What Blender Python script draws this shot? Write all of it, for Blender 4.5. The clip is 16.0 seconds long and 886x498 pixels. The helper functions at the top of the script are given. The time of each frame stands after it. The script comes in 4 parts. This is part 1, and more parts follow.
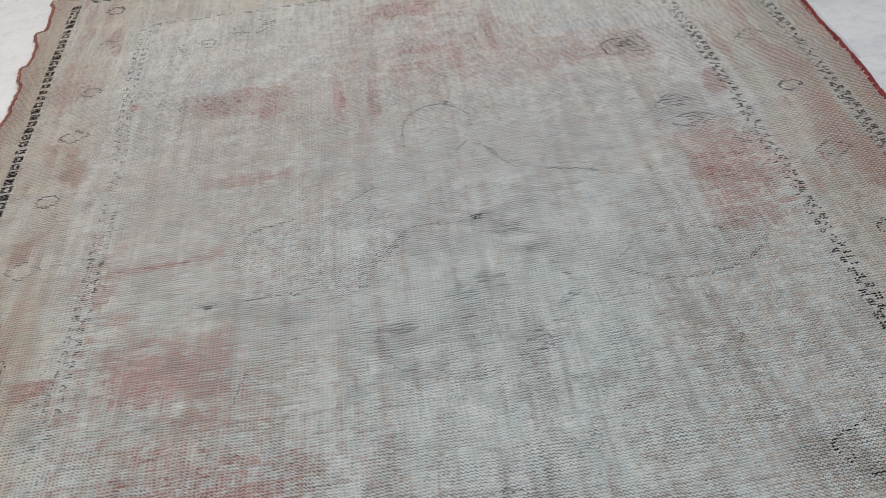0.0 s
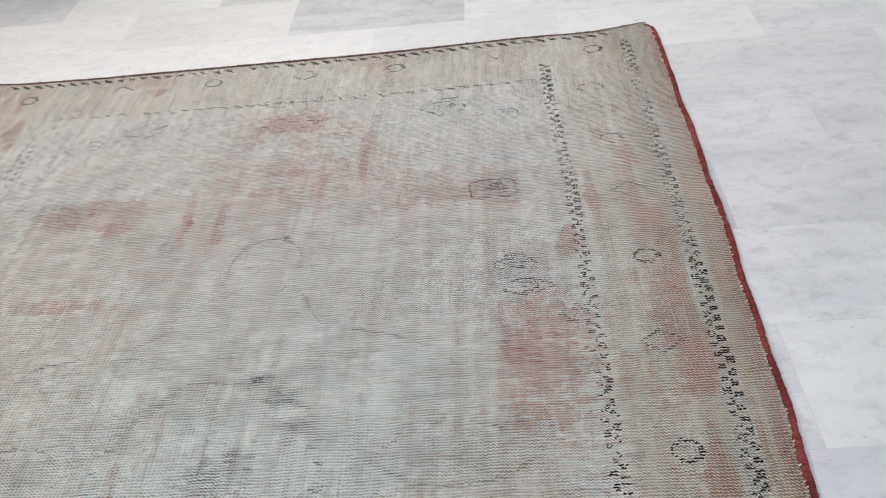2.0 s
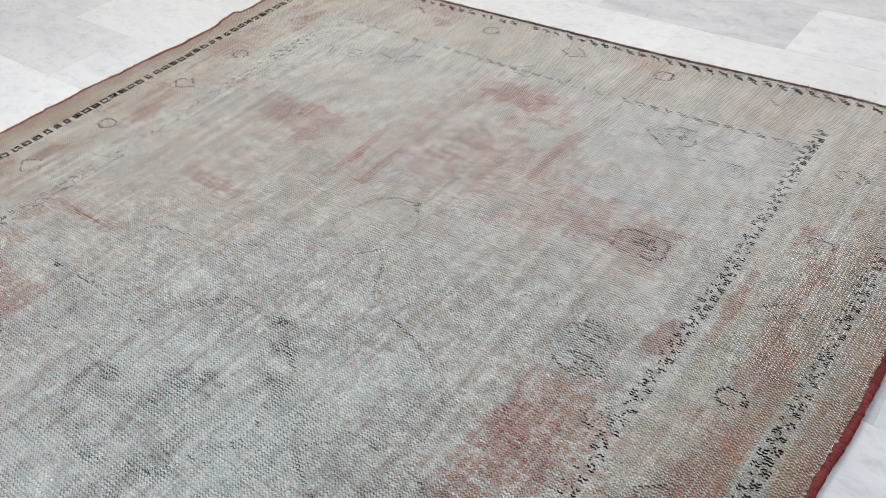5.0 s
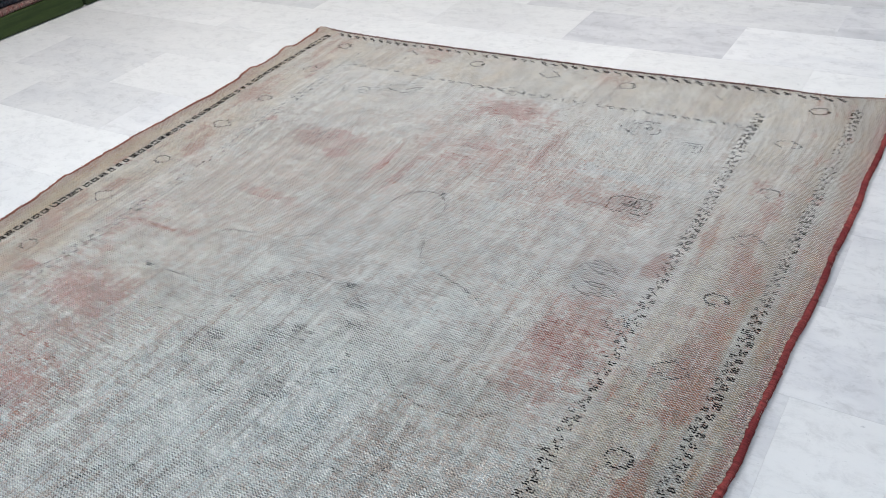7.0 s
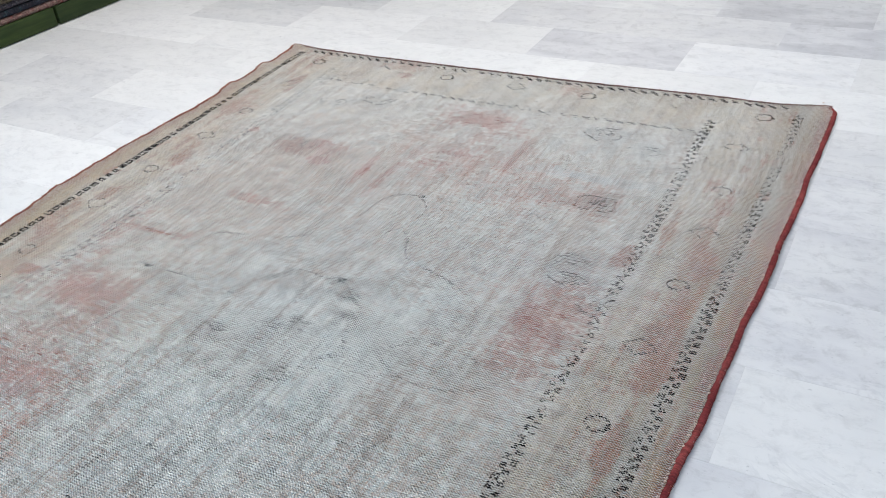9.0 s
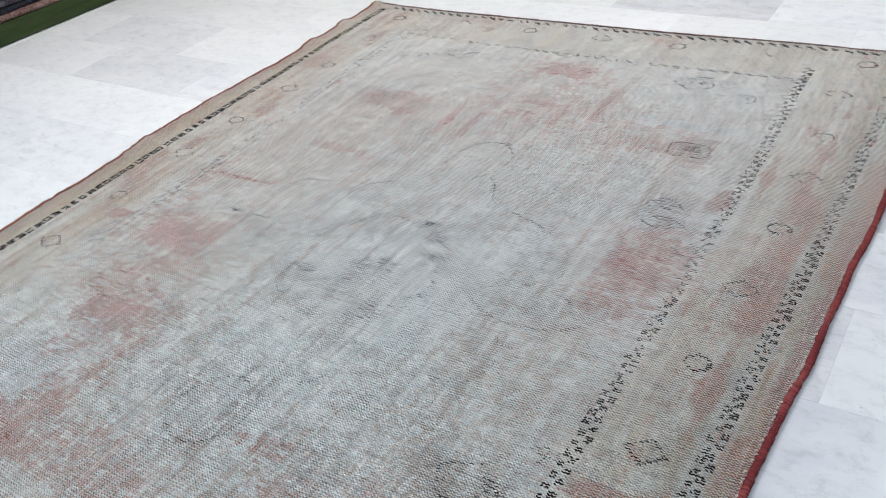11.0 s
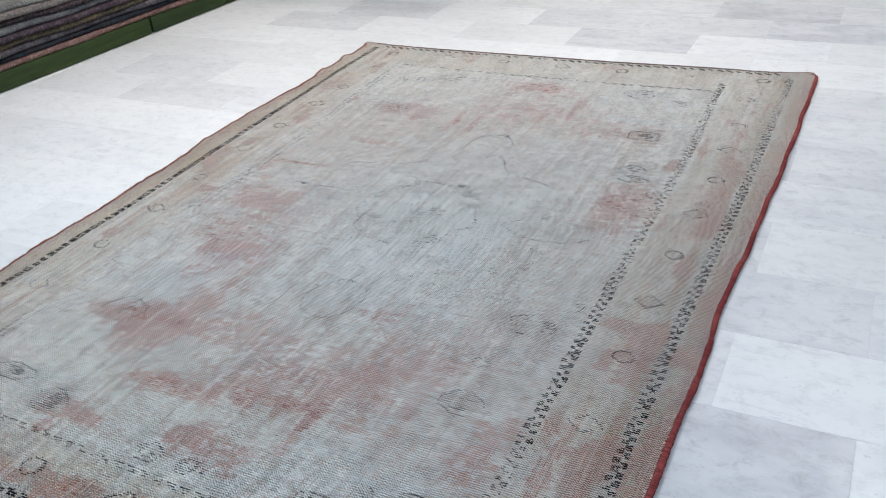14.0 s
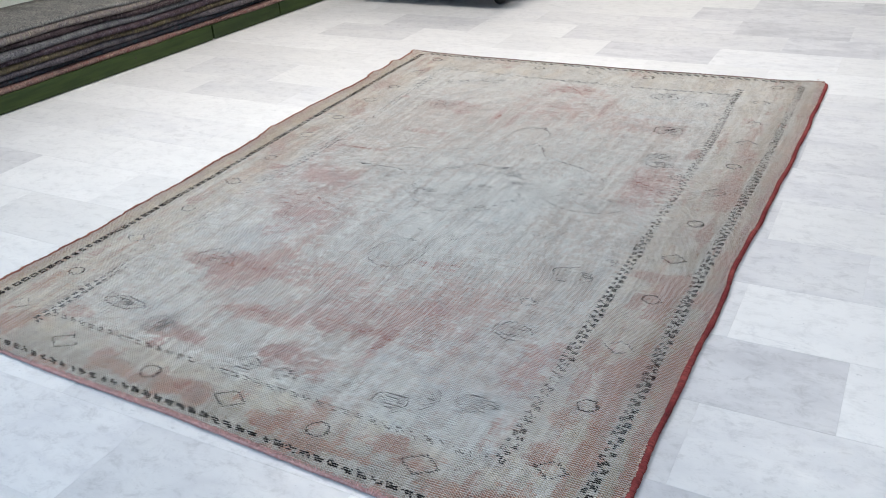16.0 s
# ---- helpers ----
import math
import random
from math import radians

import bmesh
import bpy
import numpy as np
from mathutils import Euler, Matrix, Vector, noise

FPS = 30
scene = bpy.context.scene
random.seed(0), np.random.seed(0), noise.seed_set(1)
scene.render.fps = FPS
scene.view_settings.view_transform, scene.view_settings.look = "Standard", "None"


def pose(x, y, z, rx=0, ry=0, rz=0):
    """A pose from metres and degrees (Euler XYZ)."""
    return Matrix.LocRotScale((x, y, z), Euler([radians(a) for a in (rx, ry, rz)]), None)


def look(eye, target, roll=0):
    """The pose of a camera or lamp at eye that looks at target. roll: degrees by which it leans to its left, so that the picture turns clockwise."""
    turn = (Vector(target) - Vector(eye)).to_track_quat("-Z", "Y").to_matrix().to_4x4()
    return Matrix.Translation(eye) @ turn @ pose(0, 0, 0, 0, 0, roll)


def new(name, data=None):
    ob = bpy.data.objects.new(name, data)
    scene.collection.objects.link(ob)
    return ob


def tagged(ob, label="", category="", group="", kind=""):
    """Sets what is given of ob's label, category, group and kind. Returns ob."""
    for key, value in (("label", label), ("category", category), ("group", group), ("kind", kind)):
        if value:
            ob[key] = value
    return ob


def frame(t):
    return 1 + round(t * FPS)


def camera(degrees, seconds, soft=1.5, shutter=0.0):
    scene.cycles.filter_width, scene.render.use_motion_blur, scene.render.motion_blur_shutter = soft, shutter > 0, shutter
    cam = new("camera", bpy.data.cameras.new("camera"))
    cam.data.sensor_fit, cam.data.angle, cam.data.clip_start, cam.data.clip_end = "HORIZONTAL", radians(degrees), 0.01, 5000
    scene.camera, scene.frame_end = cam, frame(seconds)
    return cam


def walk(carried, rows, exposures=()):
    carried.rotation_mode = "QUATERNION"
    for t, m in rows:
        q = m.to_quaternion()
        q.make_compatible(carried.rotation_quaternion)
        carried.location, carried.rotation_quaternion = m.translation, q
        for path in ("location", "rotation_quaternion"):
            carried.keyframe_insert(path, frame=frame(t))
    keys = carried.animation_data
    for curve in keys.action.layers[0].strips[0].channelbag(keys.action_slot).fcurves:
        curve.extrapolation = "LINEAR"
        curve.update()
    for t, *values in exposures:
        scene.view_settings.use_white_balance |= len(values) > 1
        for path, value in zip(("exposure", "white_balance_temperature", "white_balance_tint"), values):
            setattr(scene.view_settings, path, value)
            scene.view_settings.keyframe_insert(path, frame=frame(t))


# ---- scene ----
cam = camera(53.8, 16.0, soft=1.0)
PATH = [
    (0, (1.045, -2.839, 1.226), (1.077, -1.363, -0.123), -8.1),
    (0.5, (1.142, -2.788, 1.22), (1.174, -1.296, -0.111), -10.5),
    (1, (1.289, -2.637, 1.221), (1.341, -1.16, -0.127), -9.3),
    (1.5, (1.434, -2.602, 1.237), (1.454, -1.09, -0.072), -8.3),
    (2, (1.672, -2.595, 1.254), (1.519, -1.042, 0.002), -7.5),
    (2.5, (1.825, -2.482, 1.219), (1.544, -0.956, -0.044), -5.3),
    (3, (1.932, -2.293, 1.215), (1.431, -0.857, -0.084), -3.0),
    (3.5, (2.021, -2.201, 1.218), (1.238, -0.89, -0.073), -3.4),
    (4, (2.187, -2.119, 1.208), (1.213, -0.937, -0.078), -4.0),
    (4.2, (2.206, -2.087, 1.203), (1.195, -0.948, -0.093), -5.1),
    (6.3, (2.325, -2.491, 1.278), (1.352, -1.202, 0.099), -5.5),
    (6.5, (2.344, -2.532, 1.287), (1.359, -1.235, 0.125), -6.0),
    (7, (2.369, -2.691, 1.284), (1.403, -1.359, 0.147), -7.3),
    (7.5, (2.402, -2.824, 1.295), (1.527, -1.413, 0.18), -6.6),
    (8, (2.421, -2.875, 1.305), (1.569, -1.429, 0.217), -5.5),
    (8.5, (2.415, -2.884, 1.308), (1.539, -1.444, 0.232), -5.3),
    (8.7, (2.4, -2.879, 1.341), (1.525, -1.458, 0.239), -5.8),
    (10.8, (2.396, -2.949, 1.264), (1.393, -1.62, 0.156), -7.7),
    (11, (2.349, -2.945, 1.243), (1.347, -1.631, 0.116), -8.5),
    (11.5, (2.188, -2.948, 1.233), (1.2, -1.652, 0.074), -10.8),
    (12, (2.105, -3.05, 1.229), (1.145, -1.718, 0.087), -8.6),
    (12.5, (2.089, -3.323, 1.284), (1.229, -1.892, 0.182), -5.7),
    (13, (2.18, -3.544, 1.318), (1.403, -2.069, 0.213), -3.6),
    (13.5, (2.335, -3.704, 1.331), (1.531, -2.23, 0.244), -4.1),
    (14, (2.406, -3.872, 1.363), (1.574, -2.357, 0.357), -5.1),
    (14.5, (2.437, -4.146, 1.358), (1.613, -2.595, 0.402), -4.1),
    (15, (2.467, -4.286, 1.369), (1.626, -2.745, 0.41), -3.6),
    (15.5, (2.486, -4.293, 1.358), (1.614, -2.76, 0.414), -4.2),
    (16, (2.492, -4.309, 1.359), (1.619, -2.775, 0.418), -4.0),
]
walk(cam, [(t, look(eye, target, roll)) for t, eye, target, roll in PATH], [(0, -0.38, 6380, 10), (2, -0.17, 6380, 10), (4, -0.21, 6350, 10), (8, -0.07, 6080, 9), (14, -0.02, 6100, 9), (16, 0.10, 6300, 10)])

# ---------------------------------------------------------------- light
world = bpy.data.worlds.new("room_air")
scene.world = world
world.use_nodes = True
world.node_tree.nodes["Background"].inputs["Color"].default_value = (0.75, 0.85, 1.0, 1)
world.node_tree.nodes["Background"].inputs["Strength"].default_value = 0.15


def area_lamp(name, x, y, z, size_x, size_y, watts, colour, aim=None):
    data = bpy.data.lights.new(name, "AREA")
    data.shape, data.size, data.size_y = "RECTANGLE", size_x, size_y
    data.energy, data.color = watts, colour
    ob = new(name, data)
    ob.matrix_world = look((x, y, z), aim or (x, y + 0.001, 0))
    return ob


COOL, WARM = (0.52, 0.75, 1.0), (1.0, 0.86, 0.73)
for lx, ly, watts, tone in ((-0.4, -0.6, 50, WARM), (2.6, 0.6, 38, (1.0, 0.97, 0.93)), (0.2, 3.3, 38, WARM), (0.5, -1.5, 22, (0.95, 0.98, 1.0)), (0.2, -3.9, 21, COOL), (3.2, -3.9, 8, COOL)):
    area_lamp("panel_lamp", lx, ly, 2.94, 1.15, 0.55, watts, tone)
# daylight of the shop front behind the camera
area_lamp("shop_front_daylight", 1.5, -7.15, 1.7, 5.0, 2.4, 47, (0.36, 0.64, 1.0), (1.2, -2.0, 0.2))


# ---------------------------------------------------------------- materials
def shader(name, roughness=0.8, metallic=0.0, specular=0.5):
    m = bpy.data.materials.new(name)
    m.use_nodes = True
    nt = m.node_tree
    b = nt.nodes["Principled BSDF"]
    b.inputs["Roughness"].default_value = roughness
    b.inputs["Metallic"].default_value = metallic
    b.inputs["Specular IOR Level"].default_value = specular
    return m, nt, b


class Net:
    """Short names for wiring nodes."""

    def __init__(self, nt):
        self.nt = nt

    def put(self, socket, value):
        if isinstance(value, bpy.types.NodeSocket):
            self.nt.links.new(value, socket)
        else:
            socket.default_value = value

    def coords(self, which="Object"):
        return self.nt.nodes.new("ShaderNodeTexCoord").outputs[which]

    def scaled(self, vec, scale=(1, 1, 1), shift=(0, 0, 0)):
        n = self.nt.nodes.new("ShaderNodeMapping")
        self.put(n.inputs["Vector"], vec)
        n.inputs["Scale"].default_value = scale
        self.put(n.inputs["Location"], shift)
        return n.outputs[0]

    def noise(self, vec, scale, detail=3.0, rough=0.55, distortion=0.0):
        n = self.nt.nodes.new("ShaderNodeTexNoise")
        self.put(n.inputs["Vector"], vec)
        n.inputs["Scale"].default_value = scale
        n.inputs["Detail"].default_value = detail
        n.inputs["Roughness"].default_value = rough
        n.inputs["Distortion"].default_value = distortion
        return n.outputs["Fac"]

    def math(self, op, a, b=0.0, c=0.0):
        n = self.nt.nodes.new("ShaderNodeMath")
        n.operation = op
        for i, v in enumerate((a, b, c)):
            self.put(n.inputs[i], v)
        return n.outputs[0]

    def span(self, v, lo, hi, to_lo=0.0, to_hi=1.0):
        n = self.nt.nodes.new("ShaderNodeMapRange")
        n.interpolation_type = "SMOOTHSTEP"
        self.put(n.inputs[0], v)
        for i, k in enumerate((lo, hi, to_lo, to_hi)):
            n.inputs[1 + i].default_value = k
        return n.outputs[0]

    def mix(self, fac, a, b, how="MIX"):
        n = self.nt.nodes.new("ShaderNodeMix")
        n.data_type, n.blend_type = "RGBA", how
        self.put(n.inputs[0], fac)
        self.put(n.inputs[6], (*a, 1) if isinstance(a, tuple) else a)
        self.put(n.inputs[7], (*b, 1) if isinstance(b, tuple) else b)
        return n.outputs[2]

    def bump(self, bsdf, height, strength, distance):
        n = self.nt.nodes.new("ShaderNodeBump")
        n.inputs["Strength"].default_value = strength
        n.inputs["Distance"].default_value = distance
        self.put(n.inputs["Height"], height)
        self.nt.links.new(n.outputs[0], bsdf.inputs["Normal"])

    def random(self):
        return self.nt.nodes.new("ShaderNodeObjectInfo").outputs["Random"]

    def island(self):
        return self.nt.nodes.new("ShaderNodeNewGeometry").outputs["Random Per Island"]


def marble(name, light, dark, cloud):
    m, nt, b = shader(name, 0.3, 0.0, 0.45)
    n = Net(nt)
    co = n.coords()
    r = n.random()
    shift = nt.nodes.new("ShaderNodeCombineXYZ")
    n.put(shift.inputs[0], n.math("MULTIPLY", r, 37.0))
    n.put(shift.inputs[1], n.math("MULTIPLY", r, 91.0))
    v = n.scaled(co, (1, 1, 1), shift.outputs[0])
    skew = n.scaled(v, (1.0, 2.4, 1.0))
    clouds = n.span(n.noise(skew, 3.6, 4, 0.55, 0.5), 0.34, 0.74)
    col = n.mix(n.math("MULTIPLY", clouds, cloud), light, dark)
    vein = n.math("ABSOLUTE", n.math("SUBTRACT", n.noise(skew, 3.2, 6, 0.62, 1.3), 0.5))
    vein = n.span(vein, 0.0, 0.022, 1.0, 0.0)
    vein = n.math("MULTIPLY", vein, n.span(n.noise(v, 5.0, 2), 0.5, 0.7))
    col = n.mix(n.math("MULTIPLY", vein, 0.32), col, (0.42, 0.44, 0.48))
    speck = n.span(n.noise(n.scaled(v, (1, 1.7, 1)), 30, 5, 0.7), 0.52, 0.86)
    speck = n.math("MULTIPLY", speck, n.span(n.noise(v, 9.0, 2), 0.45, 0.6))
    col = n.mix(n.math("MULTIPLY", speck, 0.40), col, (0.36, 0.38, 0.42))
    fleck = n.span(n.noise(n.scaled(v, (1, 1.3, 1)), 75, 3, 0.6), 0.655, 0.74)
    fleck = n.math("MULTIPLY", fleck, n.span(n.noise(v, 14.0, 2), 0.42, 0.55))
    col = n.mix(n.math("MULTIPLY", fleck, 0.55), col, (0.30, 0.31, 0.345))
    spot = n.span(n.noise(n.scaled(v, (1, 1.4, 1), (2.2, 5.7, 0)), 34, 4, 0.62), 0.635, 0.73)
    spot = n.math("MULTIPLY", spot, n.span(n.noise(n.scaled(v, (1, 1.6, 1)), 7.0, 3), 0.44, 0.62))
    col = n.mix(n.math("MULTIPLY", spot, 0.55), col, (0.31, 0.325, 0.365))
    mottle = n.noise(n.scaled(v, (1, 1.5, 1)), 16, 9, 0.78, 0.4)
    col = n.mix(n.math("MULTIPLY", n.span(mottle, 0.46, 0.70), 0.16 + 0.40 * cloud), col, tuple(0.62 * k for k in dark))
    tone = n.span(r, 0.0, 1.0, 0.93, 1.04)
    rgb = nt.nodes.new("ShaderNodeCombineColor")
    for i in range(3):
        n.put(rgb.inputs[i], tone)
    col = n.mix(1.0, col, rgb.outputs[0], "MULTIPLY")
    n.put(b.inputs["Base Color"], col)
    n.put(b.inputs["Roughness"], n.span(n.noise(v, 14, 3), 0.3, 0.7, 0.30, 0.42))
    n.bump(b, n.noise(v, 60, 2), 0.04, 0.001)
    return m


MARBLE = {
    "white": marble("white_marble", (0.74, 0.75, 0.765), (0.64, 0.655, 0.68), 0.45),
    "soft": marble("soft_white_marble", (0.705, 0.715, 0.735), (0.60, 0.615, 0.65), 0.7),
    "pale": marble("pale_grey_marble", (0.67, 0.68, 0.70), (0.54, 0.55, 0.59), 0.75),
    "grey": marble("grey_marble", (0.61, 0.62, 0.65), (0.44, 0.45, 0.49), 0.8),
}


def plain(name, colour, other, scale=6.0, roughness=0.8, bump=0.15, stretch=(1, 1, 1), fine=80.0):
    m, nt, b = shader(name, roughness, 0.0, 0.3)
    n = Net(nt)
    co = n.scaled(n.coords(), stretch)
    f = n.span(n.noise(co, scale, 5, 0.6), 0.3, 0.7)
    g = n.noise(co, fine, 3, 0.6)
    col = n.mix(f, colour, other)
    col = n.mix(n.span(g, 0.35, 0.7, 0.0, 0.35), col, tuple(c * 0.6 for c in other))
    n.put(b.inputs["Base Color"], col)
    n.bump(b, g, bump, 0.003)
    return m


PAINT = plain("white_wall_paint", (0.80, 0.80, 0.79), (0.76, 0.76, 0.75), 1.5, 0.9, 0.03)
SAGE_PAINT = plain("pale_sage_wall_paint", (0.55, 0.60, 0.55), (0.52, 0.57, 0.52), 1.5, 0.9, 0.03)
GROUT = plain("grey_grout", (0.75, 0.75, 0.76), (0.62, 0.62, 0.64), 9, 0.95, 0.1)


def yarn(name, colour, spread=0.35, roughness=0.95):
    """Wool whose tufts differ a little from one another."""
    m, nt, b = shader(name, roughness, 0.0, 0.15)
    n = Net(nt)
    r = n.island()
    col = n.mix(r, tuple(c * (1 - spread) for c in colour), tuple(min(1, c * (1 + spread)) for c in colour))
    col = n.mix(n.span(n.noise(n.coords(), 260, 2), 0.35, 0.7, 0, 0.4), col, tuple(c * 0.5 for c in colour))
    n.put(b.inputs["Base Color"], col)
    n.bump(b, n.noise(n.coords(), 700, 2), 0.3, 0.001)
    return m


BLACK_WOOL = yarn("black_brown_wool", (0.018, 0.016, 0.016), 0.5)
FADED_WOOL = yarn("faded_slate_wool", (0.075, 0.079, 0.083), 0.5)
LOBE_WOOL = yarn("dull_charcoal_wool", (0.040, 0.041, 0.043), 0.5)
RED_WOOL_TUFT = yarn("rust_red_wool_tufts", (0.33, 0.10, 0.075), 0.4)
CREAM_WOOL = yarn("cream_stitch_wool", (0.78, 0.62, 0.53), 0.25)
PINK_FUZZ = yarn("pink_fringe_wool", (0.62, 0.37, 0.34), 0.5)
BROWN_FUZZ = yarn("brown_pink_fringe_wool", (0.26, 0.16, 0.15), 0.5)

# worn flat weave of the rug
KNOT, ROW = 0.0077, 0.0063  # a zigzag of two knots, and the pitch of the rows


def weave():
    m, nt, b = shader("worn_wool_weave", 0.88, 0.0, 0.22)
    n = Net(nt)
    co = n.coords()
    sep = nt.nodes.new("ShaderNodeSeparateXYZ")
    n.put(sep.inputs[0], co)
    x, y = sep.outputs[0], sep.outputs[1]
    # rows of knots: a lopsided zigzag that wanders a little
    column = n.math("ADD", n.math("DIVIDE", x, KNOT), n.math("MULTIPLY", n.noise(n.scaled(co, (1, 0.6, 1)), 22, 3), 2.2))
    saw = n.math("FRACT", column)
    tri = n.math("MINIMUM", n.math("DIVIDE", saw, 0.66), n.math("DIVIDE", n.math("SUBTRACT", 1.0, saw), 0.34))
    row = n.math("MULTIPLY_ADD", tri, 0.50, n.math("DIVIDE", y, ROW))
    row = n.math("MULTIPLY_ADD", n.noise(n.scaled(co, (1.0, 1.5, 1.0)), 6, 2), 2.6, row)
    row = n.math("MULTIPLY_ADD", n.noise(n.scaled(co, (1.0, 1.4, 1.0)), 42, 2), 1.0, row)
    ridge = n.math("MULTIPLY_ADD", n.math("SINE", n.math("MULTIPLY", row, 6.2832)), 0.5, 0.5)
    bead = n.math("MULTIPLY_ADD", n.math("SINE", n.math("MULTIPLY", column, 6.2832)), 0.5, 0.5)
    height = n.math("MULTIPLY_ADD", bead, 0.16, ridge)
    dye = nt.nodes.new("ShaderNodeAttribute")
    dye.attribute_name = "dye"
    stain = nt.nodes.new("ShaderNodeAttribute")
    stain.attribute_name = "stain"
    ink = nt.nodes.new("ShaderNodeAttribute")
    ink.attribute_name = "outline"
    # stains break up into runs of warp and weft and into single knots
    knot = n.noise(n.scaled(co, (0.95 / KNOT, 0.85 / ROW, 1)), 1.0, 2, 0.6)
    weft = n.noise(n.scaled(co, (22, 140, 1)), 1.0, 3, 0.7)
    warp = n.noise(n.scaled(co, (150, 6.5, 1)), 1.0, 3, 0.7)
    lump = n.noise(n.scaled(co, (46, 34, 1)), 1.0, 5, 0.75)
    streak = n.math("MULTIPLY", weft, 0.30)
    streak = n.math("MULTIPLY_ADD", warp, 0.30, streak)
    streak = n.math("MULTIPLY_ADD", lump, 0.40, streak)
    wet = n.math("MULTIPLY_ADD", n.math("SUBTRACT", streak, 0.5), 10.5, n.math("MULTIPLY", stain.outputs["Alpha"], 1.38))
    wet = n.math("MULTIPLY", n.span(wet, 0.10, 1.0), n.span(stain.outputs["Alpha"], 0.0, 0.14))
    wet = n.math("MULTIPLY", wet, n.span(knot, 0.36, 0.56, 0.50, 1.0))
    ground = n.mix(wet, dye.outputs["Color"], stain.outputs["Color"])
    # pale worn yarn on top, a little of the dye left between the rows
    blotch = n.noise(n.scaled(co, (26, 24, 1)), 1.0, 5, 0.68)
    face = n.mix(n.math("MULTIPLY", n.span(blotch, 0.34, 0.62, 0.20, 0.92), dye.outputs["Alpha"]), dye.outputs["Color"], (0.91, 0.905, 0.86))
    # small patches of tan, rose and blue-grey
    face = n.mix(n.span(n.noise(n.scaled(co, (30, 26, 1), (3.1, 7.7, 0)), 1.0, 4, 0.7), 0.53, 0.68, 0.0, 0.36), face, (0.47, 0.41, 0.33))
    face = n.mix(n.span(n.noise(n.scaled(co, (13, 17, 1), (9.3, 1.7, 0)), 1.0, 5, 0.7), 0.52, 0.68, 0.0, 0.22), face, (0.58, 0.46, 0.43))
    bare = n.span(dye.outputs["Alpha"], 0.25, 0.80, 0.55, 1.0)
    blue = n.span(n.noise(n.scaled(co, (11, 9, 1), (5.3, 4.1, 0)), 1.0, 5, 0.7), 0.50, 0.68, 0.0, 0.36)
    face = n.mix(n.math("MULTIPLY", blue, bare), face, (0.60, 0.68, 0.70))
    face = n.mix(n.math("MULTIPLY", wet, 0.88), face, stain.outputs["Color"])
    # single pale and dull knots
    face = n.mix(n.span(knot, 0.53, 0.70, 0.0, 0.32), face, (0.82, 0.80, 0.75))
    face = n.mix(n.span(knot, 0.28, 0.46, 0.30, 0.0), face, (0.33, 0.29, 0.26))
    # shade in the gaps between knot rows, painted near-black into the colour
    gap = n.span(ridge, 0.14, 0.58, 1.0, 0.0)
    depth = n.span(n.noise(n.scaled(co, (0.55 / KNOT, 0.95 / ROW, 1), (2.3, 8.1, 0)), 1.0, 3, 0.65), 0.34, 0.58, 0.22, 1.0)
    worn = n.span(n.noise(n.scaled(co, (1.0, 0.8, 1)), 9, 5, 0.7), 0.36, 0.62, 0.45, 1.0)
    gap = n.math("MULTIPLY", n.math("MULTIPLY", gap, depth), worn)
    gap_shade = n.mix(0.91, ground, (0.018, 0.016, 0.015))
    col = n.mix(n.math("MULTIPLY", gap, 0.97), face, gap_shade)
    # rubbed brown and pale runs along the warp
    col = n.mix(n.span(warp, 0.30, 0.50, 0.34, 0.0), col, (0.23, 0.19, 0.16))
    col = n.mix(n.math("MULTIPLY", n.span(warp, 0.53, 0.68, 0.0, 0.46), bare), col, (0.84, 0.84, 0.81))
    runs = n.noise(n.scaled(co, (44, 2.0, 1)), 1.0, 4, 0.65)
    col = n.mix(n.span(runs, 0.30, 0.50, 0.36, 0.0), col, (0.27, 0.215, 0.17))
    col = n.mix(n.math("MULTIPLY", n.span(runs, 0.52, 0.70, 0.0, 0.34), bare), col, (0.81, 0.81, 0.78))
    # dull threads along the weft
    thread = n.noise(n.scaled(co, (7, 120, 1), (1.9, 3.3, 0)), 1.0, 3, 0.7)
    col = n.mix(n.span(thread, 0.30, 0.44, 0.42, 0.0), col, (0.17, 0.15, 0.14))
    patchy = n.noise(n.scaled(co, (19, 15, 1)), 1.0, 6, 0.75)
    col = n.mix(n.span(patchy, 0.33, 0.52, 0.32, 0.0), col, (0.16, 0.145, 0.135))
    # brown wear in the borders, where more of the dye is left
    rubbed = n.math("MULTIPLY", n.span(lump, 0.38, 0.55, 0.55, 0.0), n.math("SUBTRACT", 1.0, bare))
    col = n.mix(rubbed, col, (0.19, 0.125, 0.065))
    # dull specks in loose clusters
    speck = n.noise(n.scaled(co, (95, 120, 1), (6.1, 2.7, 0)), 1.0, 3, 0.7)
    speck = n.math("MULTIPLY", n.span(speck, 0.54, 0.66), n.span(n.noise(n.scaled(co, (14, 10, 1), (4.4, 9.1, 0)), 1.0, 3, 0.6), 0.42, 0.66))
    col = n.mix(n.math("MULTIPLY", speck, 0.42), col, (0.11, 0.10, 0.10))
    # dark outline wool that is left low between the rows
    left = n.noise(n.scaled(co, (62, 150, 1)), 1.0, 3, 0.75)
    low = n.math("MULTIPLY", ink.outputs["Fac"], n.span(left, 0.43, 0.50))
    col = n.mix(n.math("MULTIPLY", n.math("MULTIPLY", low, n.span(ridge, 0.34, 0.72, 1.0, 0.0)), 0.96), col, (0.020, 0.021, 0.023))
    b.inputs["Sheen Weight"].default_value = 0.95
    b.inputs["Sheen Roughness"].default_value = 0.38
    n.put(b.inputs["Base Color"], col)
    n.bump(b, height, 0.9, 0.0032)
    return m


